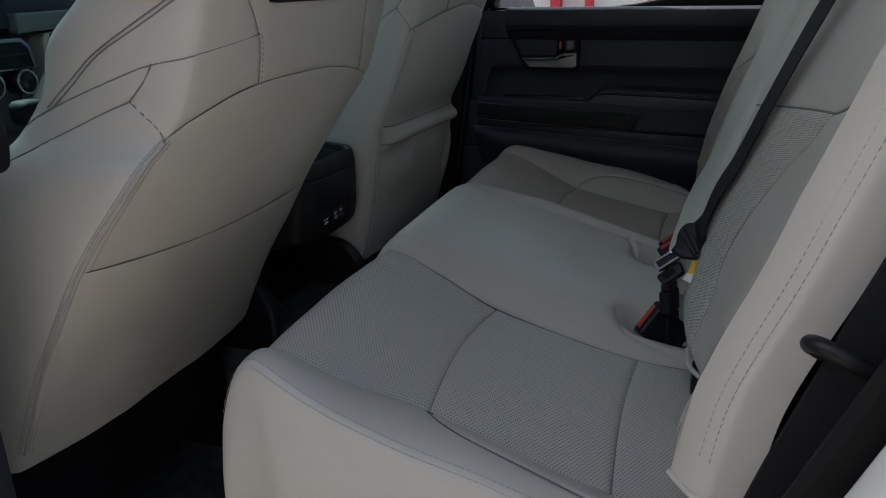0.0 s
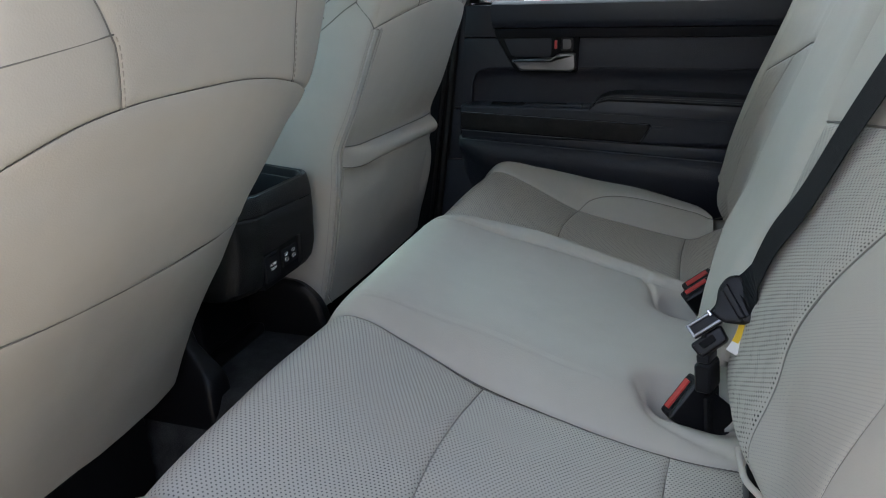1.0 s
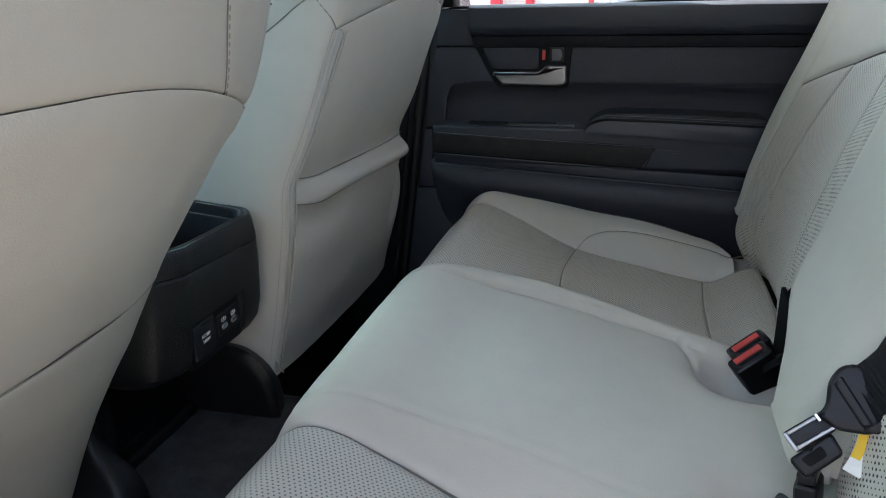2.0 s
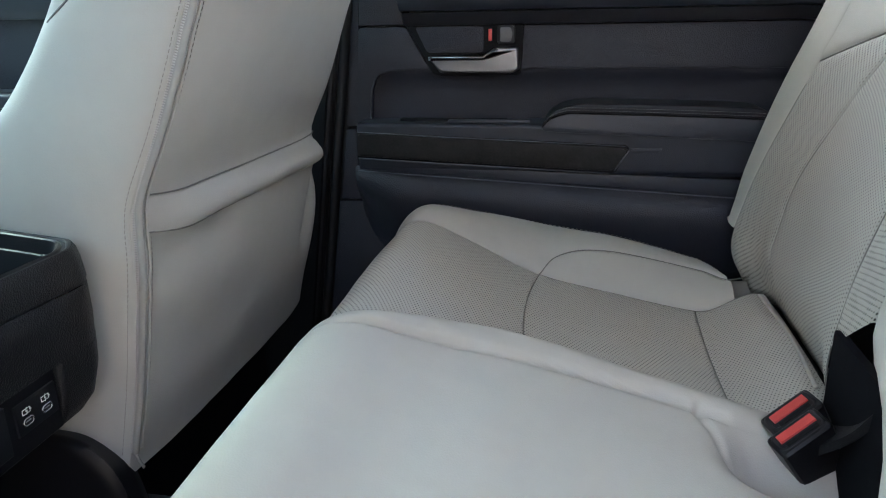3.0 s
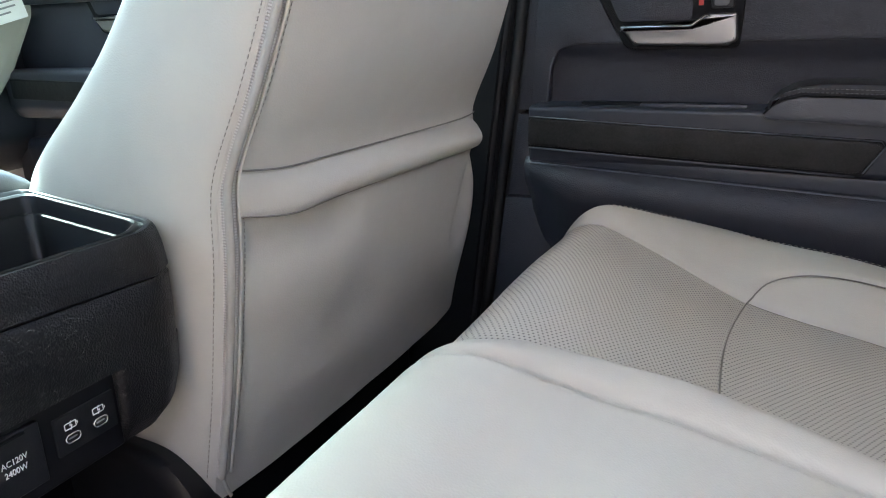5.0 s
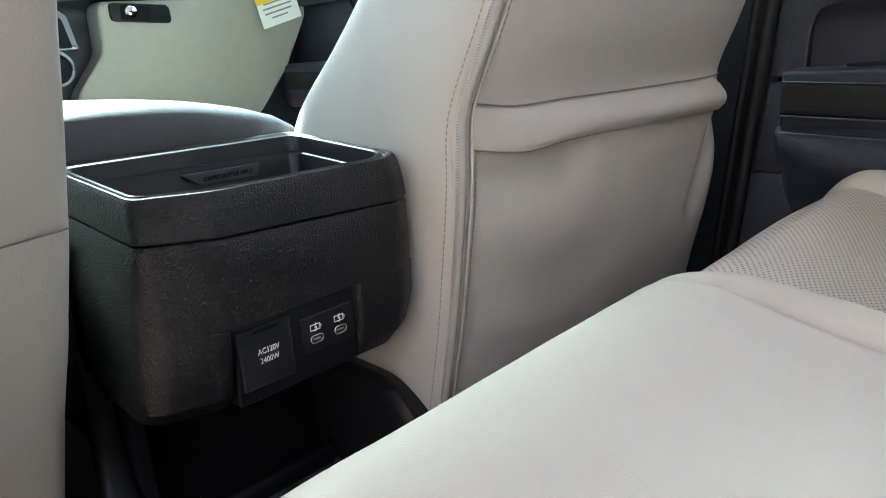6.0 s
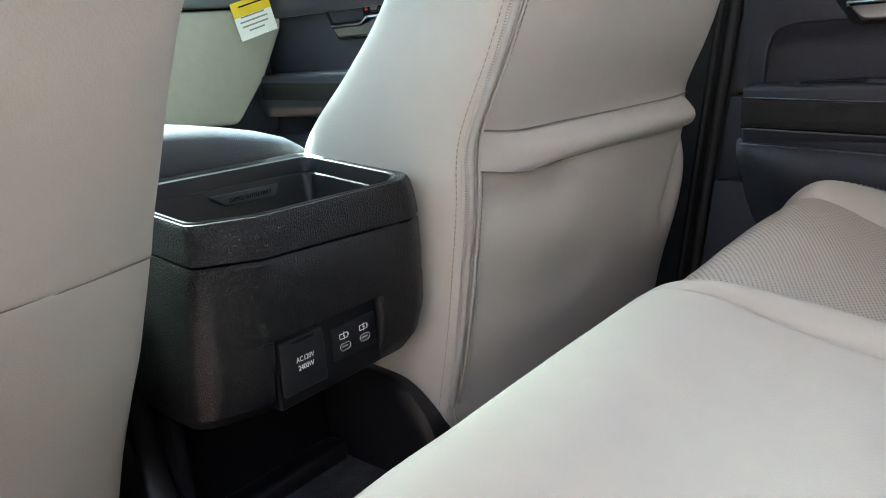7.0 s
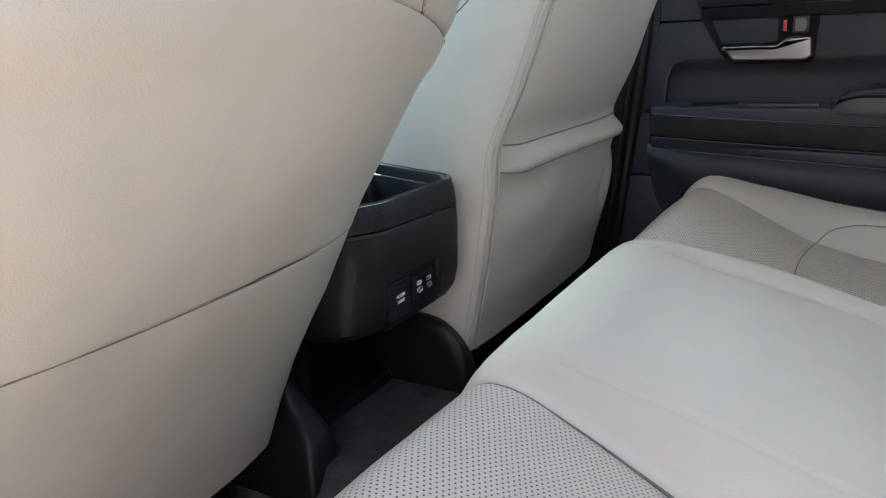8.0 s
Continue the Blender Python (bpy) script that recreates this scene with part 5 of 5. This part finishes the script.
box("side_cover", (-0.70, 0.9445, 0.02), (-0.602, 0.9515, 0.492), FELT, console, bevel=0.003)
loft("console_foot", [[(x, y, z) for x, y in rounded([(-0.70, y0), (xe, y0), (xe, y1), (-0.70, y1)], 0.012, 4)] for z, xe, y0, y1 in ((0.395, -0.600, 0.946, 0.966), (0.335, -0.598, 0.944, 0.966), (0.305, -0.588, 0.940, 0.966), (0.285, -0.568, 0.934, 0.966), (0.270, -0.553, 0.927, 0.967), (0.255, -0.546, 0.921, 0.968), (0.20, -0.540, 0.914, 0.970), (0.02, -0.535, 0.908, 0.970))], SMOOTH_BLACK, console, "smooth black flared console foot", smooth_angle=60)
box("side_wall", (-0.70, 0.966, 0.10), (-0.585, 0.976, 0.44), FELT, console, bevel=0.003)
box("underside", (-0.66, 0.965, 0.3765), (-0.530, 1.140, 0.3900), MATT_BLACK, console, bevel=0.003)
hump = curve_points([(-0.66, 0.336), (-0.60, 0.337), (-0.565, 0.336), (-0.530, 0.332), (-0.508, 0.319), (-0.493, 0.300), (-0.484, 0.270), (-0.480, 0.232)], 0.006)
loft("side_hump", [[(x - s, y, z - d) for x, z in [tuple(p) for p in hump] + [(-0.482, 0.225), (-0.66, 0.225)]] for y, s, d in ((1.140, 0.010, 0.012), (1.142, 0.004, 0.004), (1.146, 0.0, 0.0), (1.152, 0.002, 0.001), (1.170, 0.006, 0.006), (1.186, 0.012, 0.015), (1.196, 0.022, 0.030))], SMOOTH_BLACK, console, "rounded black hump beside the console", smooth_angle=70)
box("front_body", (-1.36, 0.953, 0.10), (-0.665, 1.150, 0.50), PLASTIC, console, bevel=0.02, seg=3)
crown = [(0.945, 0.524), (0.944, 0.545), (0.955, 0.562), (0.985, 0.568), (1.020, 0.568), (1.059, 0.566), (1.090, 0.562), (1.115, 0.557), (1.145, 0.550), (1.166, 0.543), (1.180, 0.534), (1.188, 0.524)]
loft("armrest_lid", [[(x, 1.06 + (y - 1.06) * (1 - q), 0.524 + (z - 0.524) * k) for y, z in crown] for x, k, q in ((-0.652, 0.12, 0.03), (-0.6535, 0.45, 0.015), (-0.658, 0.72, 0.008), (-0.666, 0.90, 0.003), (-0.680, 0.98, 0.0), (-0.71, 1.0, 0.0), (-0.95, 1.0, 0.0), (-0.985, 0.6, 0.02))], LID_VINYL, console, "padded black armrest lid", smooth_angle=60)
box("lid_hinge", (-0.70, 0.975, 0.490), (-0.655, 1.150, 0.526), SMOOTH_BLACK, console, bevel=0.004)
tube("gear_lever", [(-1.12, 1.045, 0.49), (-1.14, 1.045, 0.56)], 0.012, SMOOTH_BLACK, console)
box("gear_knob", (-1.165, 1.010, 0.548), (-1.110, 1.070, 0.596), MATT_BLACK, console, bevel=0.018, seg=4)

# ---- dashboard ----
dash = thing("dashboard", "black dashboard with a beige glovebox and silver-framed vents", "dashboard")
prism("dash_body", rounded([(-1.93, 0.30), (-1.93, 0.96), (-1.62, 0.93), (-1.47, 0.88), (-1.40, 0.80), (-1.40, 0.715), (-1.435, 0.69), (-1.43, 0.46), (-1.52, 0.38)], 0.03), "y", 0.33, 1.80, DOOR_SKIN, dash, bevel=0.006)
prism("glovebox_lid", rounded([(1.336, 0.702), (1.775, 0.710), (1.742, 0.645), (1.705, 0.575), (1.632, 0.485), (1.280, 0.505), (1.282, 0.555), (1.334, 0.62)], 0.014), "x", -1.44, -1.382, BEIGE_PLASTIC, dash, bevel=0.007, seg=3, label="pale beige glovebox lid", place=lambda x, y, z: (x - 0.10 * (0.70 - z) if x > -1.42 else x, y, z))
prism("padded_ledge", rounded([(1.262, 0.704), (1.34, 0.708), (1.78, 0.714), (1.78, 0.757), (1.262, 0.748)], 0.006), "x", -1.46, -1.374, DASH_GREY, dash, bevel=0.006, seg=3, label="padded grey dash ledge")
hx = -1.383
gh = prism("glovebox_handle", rounded([(1.352, 0.700), (1.458, 0.695), (1.460, 0.664), (1.354, 0.670)], 0.009), "x", hx - 0.006, hx + 0.006, SMOOTH_BLACK, dash, bevel=0.003, label="black glovebox latch")
prism("latch_grip", rounded([(1.372, 0.697), (1.425, 0.695), (1.420, 0.668), (1.368, 0.671)], 0.006), "x", hx, hx + 0.009, MATT_BLACK, gh, bevel=0.002)
tube("lock", [(hx + 0.004, 1.386, 0.684), (hx + 0.012, 1.386, 0.684)], 0.010, CHROME, gh, sides=20, label="chrome key lock")
box("lock_slot", (hx + 0.012, 1.381, 0.6834), (hx + 0.0126, 1.391, 0.6848), MATT_BLACK, gh, bevel=0)
for y0, y1, z0, z1 in ((1.15, 1.288, 0.628, 0.698),):
    fr = prism("vent_frame", rounded([(y0, z0), (y0, z1), (y1 - 0.030, z1 - 0.002), (y1 - 0.010, z1 - 0.019), (y1, z0)], 0.004), "x", -1.395, -1.366, SILVER, dash, bevel=0.004, label="silver vent frame")
    prism("vent_core", rounded([(y0 + 0.008, z0 + 0.004), (y0 + 0.008, z1 - 0.009), (y1 - 0.036, z1 - 0.010), (y1 - 0.020, z1 - 0.024), (y1 - 0.011, z0 + 0.002)], 0.004), "x", -1.39, -1.3635, MATT_BLACK, fr, bevel=0.001)
    box("vent_slat", (-1.37, y0 + 0.010, 0.660), (-1.361, y1 - 0.026, 0.664), SMOOTH_BLACK, fr, bevel=0.001)
for y in (1.155, 1.243):
    kn = tube("climate_knob", [(-1.40, y, 0.598), (-1.355, y, 0.600)], 0.027, SMOOTH_BLACK, dash, sides=28)
    tube("knob_ring", [(-1.356 + 0.0, y + 0.0255 * math.cos(a), 0.600 + 0.0255 * math.sin(a)) for a in np.linspace(0, 2 * math.pi, 30, endpoint=False)], 0.003, SILVER, kn, closed=True, label="chrome knob ring")
box("screen", (-1.43, 0.90, 0.715), (-1.395, 1.26, 0.90), SCREEN, dash, bevel=0.006, label="dark glass display")
box("screen_hood", (-1.46, 0.89, 0.70), (-1.405, 1.272, 0.915), SMOOTH_BLACK, dash, bevel=0.008)
tagob = thing("warning_tag", "white paper tag with a yellow band hanging from the glovebox", "tag")
TAG = Matrix.Translation((-1.362, 1.674, 0.692)) @ Euler((radians(90), radians(0), radians(90))).to_matrix().to_4x4() @ pose(0, 0, 0, 0, 0, 14)
def flat(name, w, h, cx, cy, thick, mat, parent, m, bevel=0.0):
    bm = bmesh.new()
    bmesh.ops.create_cube(bm, size=1.0)
    for v in bm.verts:
        v.co = m @ Vector((cx + v.co.x * w, cy + v.co.y * h, v.co.z * thick))
    return bm_part(name, bm, mat, parent)
flat("paper", 0.094, 0.072, 0, 0, 0.0008, PAPER, tagob, TAG)
flat("yellow_band", 0.094, 0.028, 0, 0.022, 0.0012, YELLOW, tagob, TAG)
for i, w in enumerate((0.06, 0.07, 0.066, 0.04)):
    flat("print_line", w, 0.003, -0.002, 0.006 - i * 0.009, 0.0011, GREY_PRINT, tagob, TAG)
flat("print_line", 0.06, 0.003, 0, 0.026, 0.0015, MATT_BLACK, tagob, TAG)
flat("strap", 0.016, 0.07, 0.0, 0.066, 0.0008, PAPER, tagob, TAG)

# ---- front doors ----
fdoor = thing("door_far_front", "closed front passenger door with black trim and silver handle", "door", kind="structure")
prism("panel", [(-1.50, 0.02), (-0.62, 0.02), (-0.585, 0.735), (-1.50, 0.735)], "y", 1.752, 1.80, DOOR_SKIN, fdoor, bevel=0.004)
prism("door_skin", [(-1.92, -0.02), (-0.60, -0.02), (-0.57, 0.735), (-1.92, 0.80)], "y", 1.805, 1.86, PAINT, fdoor, bevel=0.01)
prism("sill_roll", [(1.722, 0.742), (1.735, 0.750), (1.80, 0.748), (1.80, 0.688), (1.735, 0.688), (1.727, 0.70)], "x", -1.50, -0.60, SOFT_BLACK, fdoor, bevel=0.004)
prism("armrest", [(1.695, 0.572), (1.705, 0.578), (1.76, 0.578), (1.76, 0.49), (1.715, 0.49), (1.70, 0.51)], "x", -1.42, -0.64, SOFT_BLACK, fdoor, bevel=0.006, seg=3)
prism("inlay", rounded([(-1.40, 0.562), (-0.80, 0.548), (-0.82, 0.515), (-1.40, 0.527)], 0.004), "y", 1.694, 1.704, BAND, fdoor, bevel=0.002)
prism("lower_moulding", [(1.70, 0.44), (1.71, 0.455), (1.76, 0.455), (1.76, 0.05), (1.735, 0.05), (1.72, 0.33)], "x", -1.40, -0.63, DOOR_SKIN, fdoor, bevel=0.006, seg=3)
door_handle(fdoor, -1.072, 0.633, 1.750)
fwin = thing("window_far_front", "front side window of faintly green glass", "window", kind="structure")
g = box("pane", (-1.55, 1.808, 0.72), (-0.56, 1.812, 1.36), SIDE_GLASS, fwin, bevel=0)
ndoor = thing("door_near_front", "closed driver's door with black trim", "door", kind="structure")
prism("panel", [(-1.50, 0.02), (-0.72, 0.02), (-0.70, 0.735), (-1.50, 0.735)], "y", 0.33, 0.385, DOOR_SKIN, ndoor, bevel=0.004)
prism("armrest", [(0.38, 0.49), (0.43, 0.50), (0.44, 0.56), (0.43, 0.572), (0.38, 0.572)], "x", -1.35, -0.74, SOFT_BLACK, ndoor, bevel=0.006, seg=3)
prism("door_skin", [(-1.92, -0.02), (-0.70, -0.02), (-0.68, 0.735), (-1.92, 0.80)], "y", 0.27, 0.325, PAINT, ndoor, bevel=0.01)
nwin = thing("window_near_front", "driver's side window of faintly green glass", "window", kind="structure")
g = box("pane", (-1.55, 0.318, 0.74), (-0.70, 0.322, 1.36), SIDE_GLASS, nwin, bevel=0)


odoor = thing("door_near_rear", "opened rear door standing out from the cab", "door", kind="structure")
OPEN = Matrix.Translation((-0.66, 0.27, 0)) @ pose(0, 0, 0, 0, 0, -98)
for nm, x0, x1, y0, y1, z0, z1, mat in (("panel", 0.02, 0.92, 0.0, 0.05, 0.0, 0.735, DOOR_SKIN), ("door_skin", 0.0, 0.95, -0.06, -0.005, -0.04, 0.74, PAINT), ("frame_front", 0.02, 0.07, -0.05, 0.0, 0.742, 1.34, MATT_BLACK), ("frame_rear", 0.84, 0.90, -0.05, 0.0, 0.742, 1.30, MATT_BLACK), ("frame_top", 0.072, 0.838, -0.05, 0.0, 1.26, 1.33, MATT_BLACK)):
    ob = box(nm, (x0, y0, z0), (x1, y1, z1), mat, odoor, bevel=0.01)
    ob.data.transform(OPEN)


# ---- belts and buckles ----
def frame_matrix(at, up, wide):
    u = Vector(up).normalized()
    w = Vector(wide)
    w = (w - u * w.dot(u)).normalized()
    n = w.cross(u)
    return Matrix((( w.x, n.x, u.x, at[0]), (w.y, n.y, u.y, at[1]), (w.z, n.z, u.z, at[2]), (0, 0, 0, 1)))


def buckle(label, at, up, wide, length=0.085, width=0.052, thick=0.026):
    """A belt buckle: its head at the place 'at', the red button on its upper end."""
    ob = thing("belt_buckle", label, "seat belt buckle", group="belt buckles")
    m = frame_matrix(at, up, wide)
    bm = bmesh.new()
    bmesh.ops.create_cube(bm, size=1.0)
    for v in bm.verts:
        k = 0.80 if v.co.z < 0 else 1.0
        v.co = Vector((v.co.x * width * k, v.co.y * thick * k, (v.co.z - 0.5) * length))
    bmesh.ops.bevel(bm, geom=list(bm.edges), offset=0.005, segments=3, affect="EDGES", profile=0.6)
    bm.transform(m)
    bm_part("housing", bm, SMOOTH_BLACK, ob, smooth=True)
    bm = bmesh.new()
    bmesh.ops.create_cube(bm, size=1.0)
    for v in bm.verts:
        v.co = Vector((v.co.x * width * 0.80, v.co.y * thick * 0.50 - thick * 0.10, v.co.z * 0.006 - 0.0012))
    bmesh.ops.bevel(bm, geom=list(bm.edges), offset=0.0026, segments=3, affect="EDGES")
    bm.transform(m)
    bm_part("button", bm, RED, ob, "red release button", smooth=True)
    rim = rounded([(-width * 0.42, -thick * 0.36), (width * 0.42, -thick * 0.36), (width * 0.42, thick * 0.30), (-width * 0.42, thick * 0.30)], 0.005, 4)
    tube("rim", [tuple(m @ Vector((u, v, -0.0012))) for u, v in rim], 0.0018, SMOOTH_BLACK, ob, sides=6, closed=True)
    bm = bmesh.new()
    bmesh.ops.create_cube(bm, size=1.0)
    for v in bm.verts:
        v.co = Vector((v.co.x * width * 0.62, v.co.y * thick * 0.14 + thick * 0.22, v.co.z * 0.003 - 0.0004))
    bm.transform(m)
    bm_part("slot", bm, MATT_BLACK, ob)
    bm = bmesh.new()
    bmesh.ops.create_cube(bm, size=1.0)
    for v in bm.verts:
        v.co = Vector((v.co.x * width * 0.55, v.co.y * thick * 0.3, -length * 0.95 + (v.co.z - 0.5) * 0.06))
    bm.transform(m)
    bm_part("stalk", bm, WEBBING, ob)
    return ob


buckle("black belt buckle with a red button lying in the cushion notch", (0.064, 0.930, 0.347), (-0.74, -0.25, 0.62), (0.62, 0.38, 0.60), 0.095, 0.054, 0.027)
buckle("black belt buckle with a red button standing beside its twin", (0.079, 1.212, 0.373), (-0.50, -0.28, 0.82), (0.92, 0.37, 0.12), 0.115, 0.047, 0.025)
buckle("lower black belt buckle with a red button beside its twin", (0.0785, 1.187, 0.370), (-0.50, -0.28, 0.82), (0.92, 0.37, 0.12), 0.115, 0.047, 0.025)

strap = thing("folded_strap", "black webbing strap folded into the gap beside the buckles", "strap")
Q = curve_points([(0.105, 1.215, 0.350), (0.122, 1.185, 0.385), (0.132, 1.165, 0.420), (0.142, 1.155, 0.455)], 0.006)
ribbon("webbing", Q, [(0.55, 0.80, 0.10)] * len(Q), 0.060, 0.006, WEBBING, strap)

belt = thing("middle_seat_belt", "black middle seat belt with a chrome tongue clipped to its anchor", "seat belt")
TONGUE = frame_matrix((0.1140, 0.937, 0.4635), (0.795, 0.158, 0.630), (0.572, -0.520, -0.610))
pts = curve_points([tuple(TONGUE @ Vector((0, 0.001, -0.002))), tuple(TONGUE @ Vector((-0.001, 0.009, 0.012))), (0.136, 0.916, 0.535), (0.155, 0.890, 0.585), (0.178, 0.868, 0.655), (0.199, 0.836, 0.72), (0.226, 0.795, 0.80), (0.280, 0.72, 0.96)], 0.006)
turn = np.clip(np.arange(len(pts)) / 7.0, 0, 1)[:, None]
ribbon("webbing", pts, np.array((0.572, -0.520, -0.610)) * (1 - turn) + np.array((0.10, -0.98, -0.20)) * turn, 0.0415, 0.0016, WEBBING, belt)
def block(name, w, t, l, at, mat, label="", b=0.004, m=TONGUE):
    bm = bmesh.new()
    bmesh.ops.create_cube(bm, size=1.0)
    for v in bm.verts:
        v.co = Vector((at[0] + v.co.x * w, at[1] + v.co.y * t, at[2] + v.co.z * l))
    if b:
        bmesh.ops.bevel(bm, geom=list(bm.edges), offset=b, segments=3, affect="EDGES", profile=0.6)
    bm.transform(m)
    return bm_part(name, bm, mat, belt, label, smooth=True)
def slab(name, outline, y0, y1, r, mat, label="", b=0.002, m=TONGUE):
    return prism(name, rounded(outline, r, 4), "y", y0, y1, mat, belt, bevel=b, seg=3, label=label, place=lambda x, y, z: tuple(m @ Vector((x, y, z))))
slab("tongue_grip", [(-0.005, -0.031), (0.011, -0.027), (0.025, -0.010), (0.028, 0.006), (0.023, 0.013), (-0.020, 0.016), (-0.026, 0.004), (-0.021, -0.010), (-0.007, -0.022)], -0.007, 0.005, 0.006, SMOOTH_BLACK, "black plastic tongue grip", 0.0035)
slab("slot_bar", [(-0.019, 0.000), (-0.017, -0.008), (0.018, -0.011), (0.021, -0.004)], 0.002, 0.0085, 0.0025, SMOOTH_BLACK, "", 0.002)
slab("grip_lip", [(0.019, -0.012), (0.027, -0.006), (0.029, 0.007), (0.021, 0.014), (0.020, 0.0)], 0.002, 0.008, 0.003, SMOOTH_BLACK, "", 0.002)
block("lap_webbing", 0.020, 0.004, 0.030, (0.012, -0.010, 0.016), WEBBING, "", 0.0015)
for dx, z0 in ((-0.0035, -0.031), (0.0085, -0.024)):
    slab("tongue_prong", [(dx - 0.0014, -0.057), (dx + 0.0014, -0.057), (dx + 0.0014, z0), (dx - 0.0014, z0)], -0.001, 0.0025, 0.001, SILVER, "chrome tongue", 0.0008)
slab("tongue_tip", [(-0.0052, -0.0598), (0.0102, -0.0598), (0.0102, -0.0566), (-0.0052, -0.0566)], -0.001, 0.0022, 0.0012, SILVER, "chrome tongue", 0.0008)
slab("tongue_shoulder", [(-0.006, -0.033), (0.0005, -0.033), (0.0005, -0.0305), (-0.006, -0.0305)], 0.003, 0.0058, 0.0008, CHROME, "", 0.0006)
slab("tongue_core", [(-0.006, -0.060), (0.011, -0.060), (0.011, -0.026), (-0.006, -0.026)], -0.007, -0.0012, 0.003, SMOOTH_BLACK, "", 0.0015)
slab("link_body", [(0.012, -0.068), (0.030, -0.066), (0.028, -0.032), (0.010, -0.030)], -0.020, -0.006, 0.005, SMOOTH_BLACK, "", 0.003)
slab("link_slot", [(0.016, -0.060), (0.024, -0.058), (0.023, -0.042), (0.015, -0.042)], -0.0065, -0.005, 0.002, MATT_BLACK, "", 0.0004)
ma = frame_matrix((0.088, 0.937, 0.4035), (-0.10, 0.04, 0.95), (0.35, 0.93, 0.0))
block("anchor_buckle", 0.032, 0.018, 0.034, (0, 0, -0.030), SMOOTH_BLACK, "small black anchor buckle", 0.005, ma)
block("anchor_collar", 0.026, 0.014, 0.010, (0, 0, -0.008), GLOSS_BLACK, "", 0.003, ma)
for dx in (-0.0085, 0.0085):
    block("anchor_link", 0.0055, 0.006, 0.034, (dx, 0.001, 0.010), SMOOTH_BLACK, "", 0.002, ma)
block("anchor_button", 0.010, 0.002, 0.004, (0.004, -0.0092, -0.022), RED, "small red slot", 0.0005, ma)
block("anchor_strap", 0.036, 0.004, 0.09, (0, 0.004, -0.095), WEBBING, "", 0.001, ma)
tagb = thing("belt_tag", "small white and yellow label sewn to the belt", "label tag")
def bent(name, bow, cx, width, z0, z1, mat):
    pts = [tuple(TONGUE @ Vector((cx - 0.60 * z - bow * math.sin((z + 0.004) / 0.040 * math.pi), -0.002 + 0.006 * math.sin((z + 0.004) / 0.040 * math.pi), z))) for z in np.linspace(z0, z1, 14)]
    ribbon(name, pts, [tuple(TONGUE.to_3x3() @ Vector((0.84, 0.15, 0.52)))] * 14, width, 0.0009 if mat is PAPER else 0.0014, mat, tagb)
bent("paper", 0.003, 0.0170, 0.0125, -0.037, -0.002, PAPER)
bent("yellow_patch", 0.003, 0.0140, 0.0070, -0.028, -0.004, YELLOW)
hook = thing("cushion_anchor", "pale hook and black latch in the gap behind the cushion", "latch")
tube("hook", curve_points([(0.121, 0.836, 0.352), (0.122, 0.812, 0.352), (0.125, 0.790, 0.351), (0.134, 0.774, 0.350), (0.146, 0.764, 0.346)], 0.004), 0.0032, LEATHER, hook)
box("latch", (0.128, 0.785, 0.29), (0.155, 0.835, 0.340), SMOOTH_BLACK, hook, bevel=0.004)

nbelt = thing("outer_seat_belt", "black shoulder belt beside the near backrest with a plastic guide loop", "seat belt")
pts = curve_points([(0.30, 0.425, 0.80), (0.245, 0.425, 0.63), (0.215, 0.428, 0.53), (0.185, 0.435, 0.42), (0.165, 0.44, 0.30)], 0.012)
ribbon("webbing", pts, [(0.9, -0.25, -0.3)] * len(pts), 0.046, 0.0016, WEBBING, nbelt)
tube("guide_loop", curve_points([(0.245, 0.410, 0.558), (0.215, 0.407, 0.570), (0.195, 0.414, 0.576), (0.189, 0.426, 0.572), (0.195, 0.436, 0.564), (0.218, 0.440, 0.554), (0.245, 0.440, 0.548)], 0.004), 0.0060, SMOOTH_BLACK, nbelt, sides=10, label="black plastic belt guide")

# ---- outside ----
ground = thing("ground", "grey asphalt car park", "ground", kind="structure")
gv = [(-400, -400, -0.75), (400, -400, -0.75), (400, 400, -0.75), (-400, 400, -0.75)]
mesh_part("paving", gv, [(0, 1, 2, 3)], ASPHALT, ground, smooth=False)
showroom = thing("showroom", "white showroom wall with red posts across the car park", "building")
box("wall", (-30, 16.0, -0.75), (14, 16.6, 3.2), WALL_WHITE, showroom, bevel=0.02)
for i in range(22):
    x = -16 + i * 1.15 + 0.3 * math.sin(i * 2.4)
    box("post", (x, 15.7, -0.75), (x + 0.15 + 0.06 * math.cos(i * 1.7), 15.99, 3.0), WALL_RED, showroom, bevel=0.02, label="red post")
for i, (x, mat) in enumerate(((-7.2, PAINT), (-3.4, CAR_DARK), (0.4, CAR_DARK), (4.2, PAINT))):
    car = thing("parked_car", "parked car beyond the window", "car", group="parked cars")
    body = rounded([(-2.2, -0.40), (2.2, -0.40), (2.25, 0.10), (2.0, 0.28), (1.2, 0.36), (0.5, 0.82), (-1.2, 0.84), (-1.9, 0.40), (-2.2, 0.30)], 0.08)
    prism("body", [(11.0 + v, u) for v, u in body], "x", x - 0.85, x + 0.85, mat, car, bevel=0.08, seg=3)
    for yy in (9.6, 12.4):
        for sx in (-0.80, 0.60):
            tube("wheel", [(x + sx, yy, -0.42), (x + sx + 0.2, yy, -0.42)], 0.33, RUBBER, car, sides=24)
# unseen plain wall, added to dim the light through the open near door
near_light_block = tagged(box("wall_light_block", (-14, -3.5, -0.75), (12, -3.1, 2.2), WALL_BEIGE, bevel=0.02), "unseen plain grey wall added beside the car to cut side light", "wall", kind="structure")
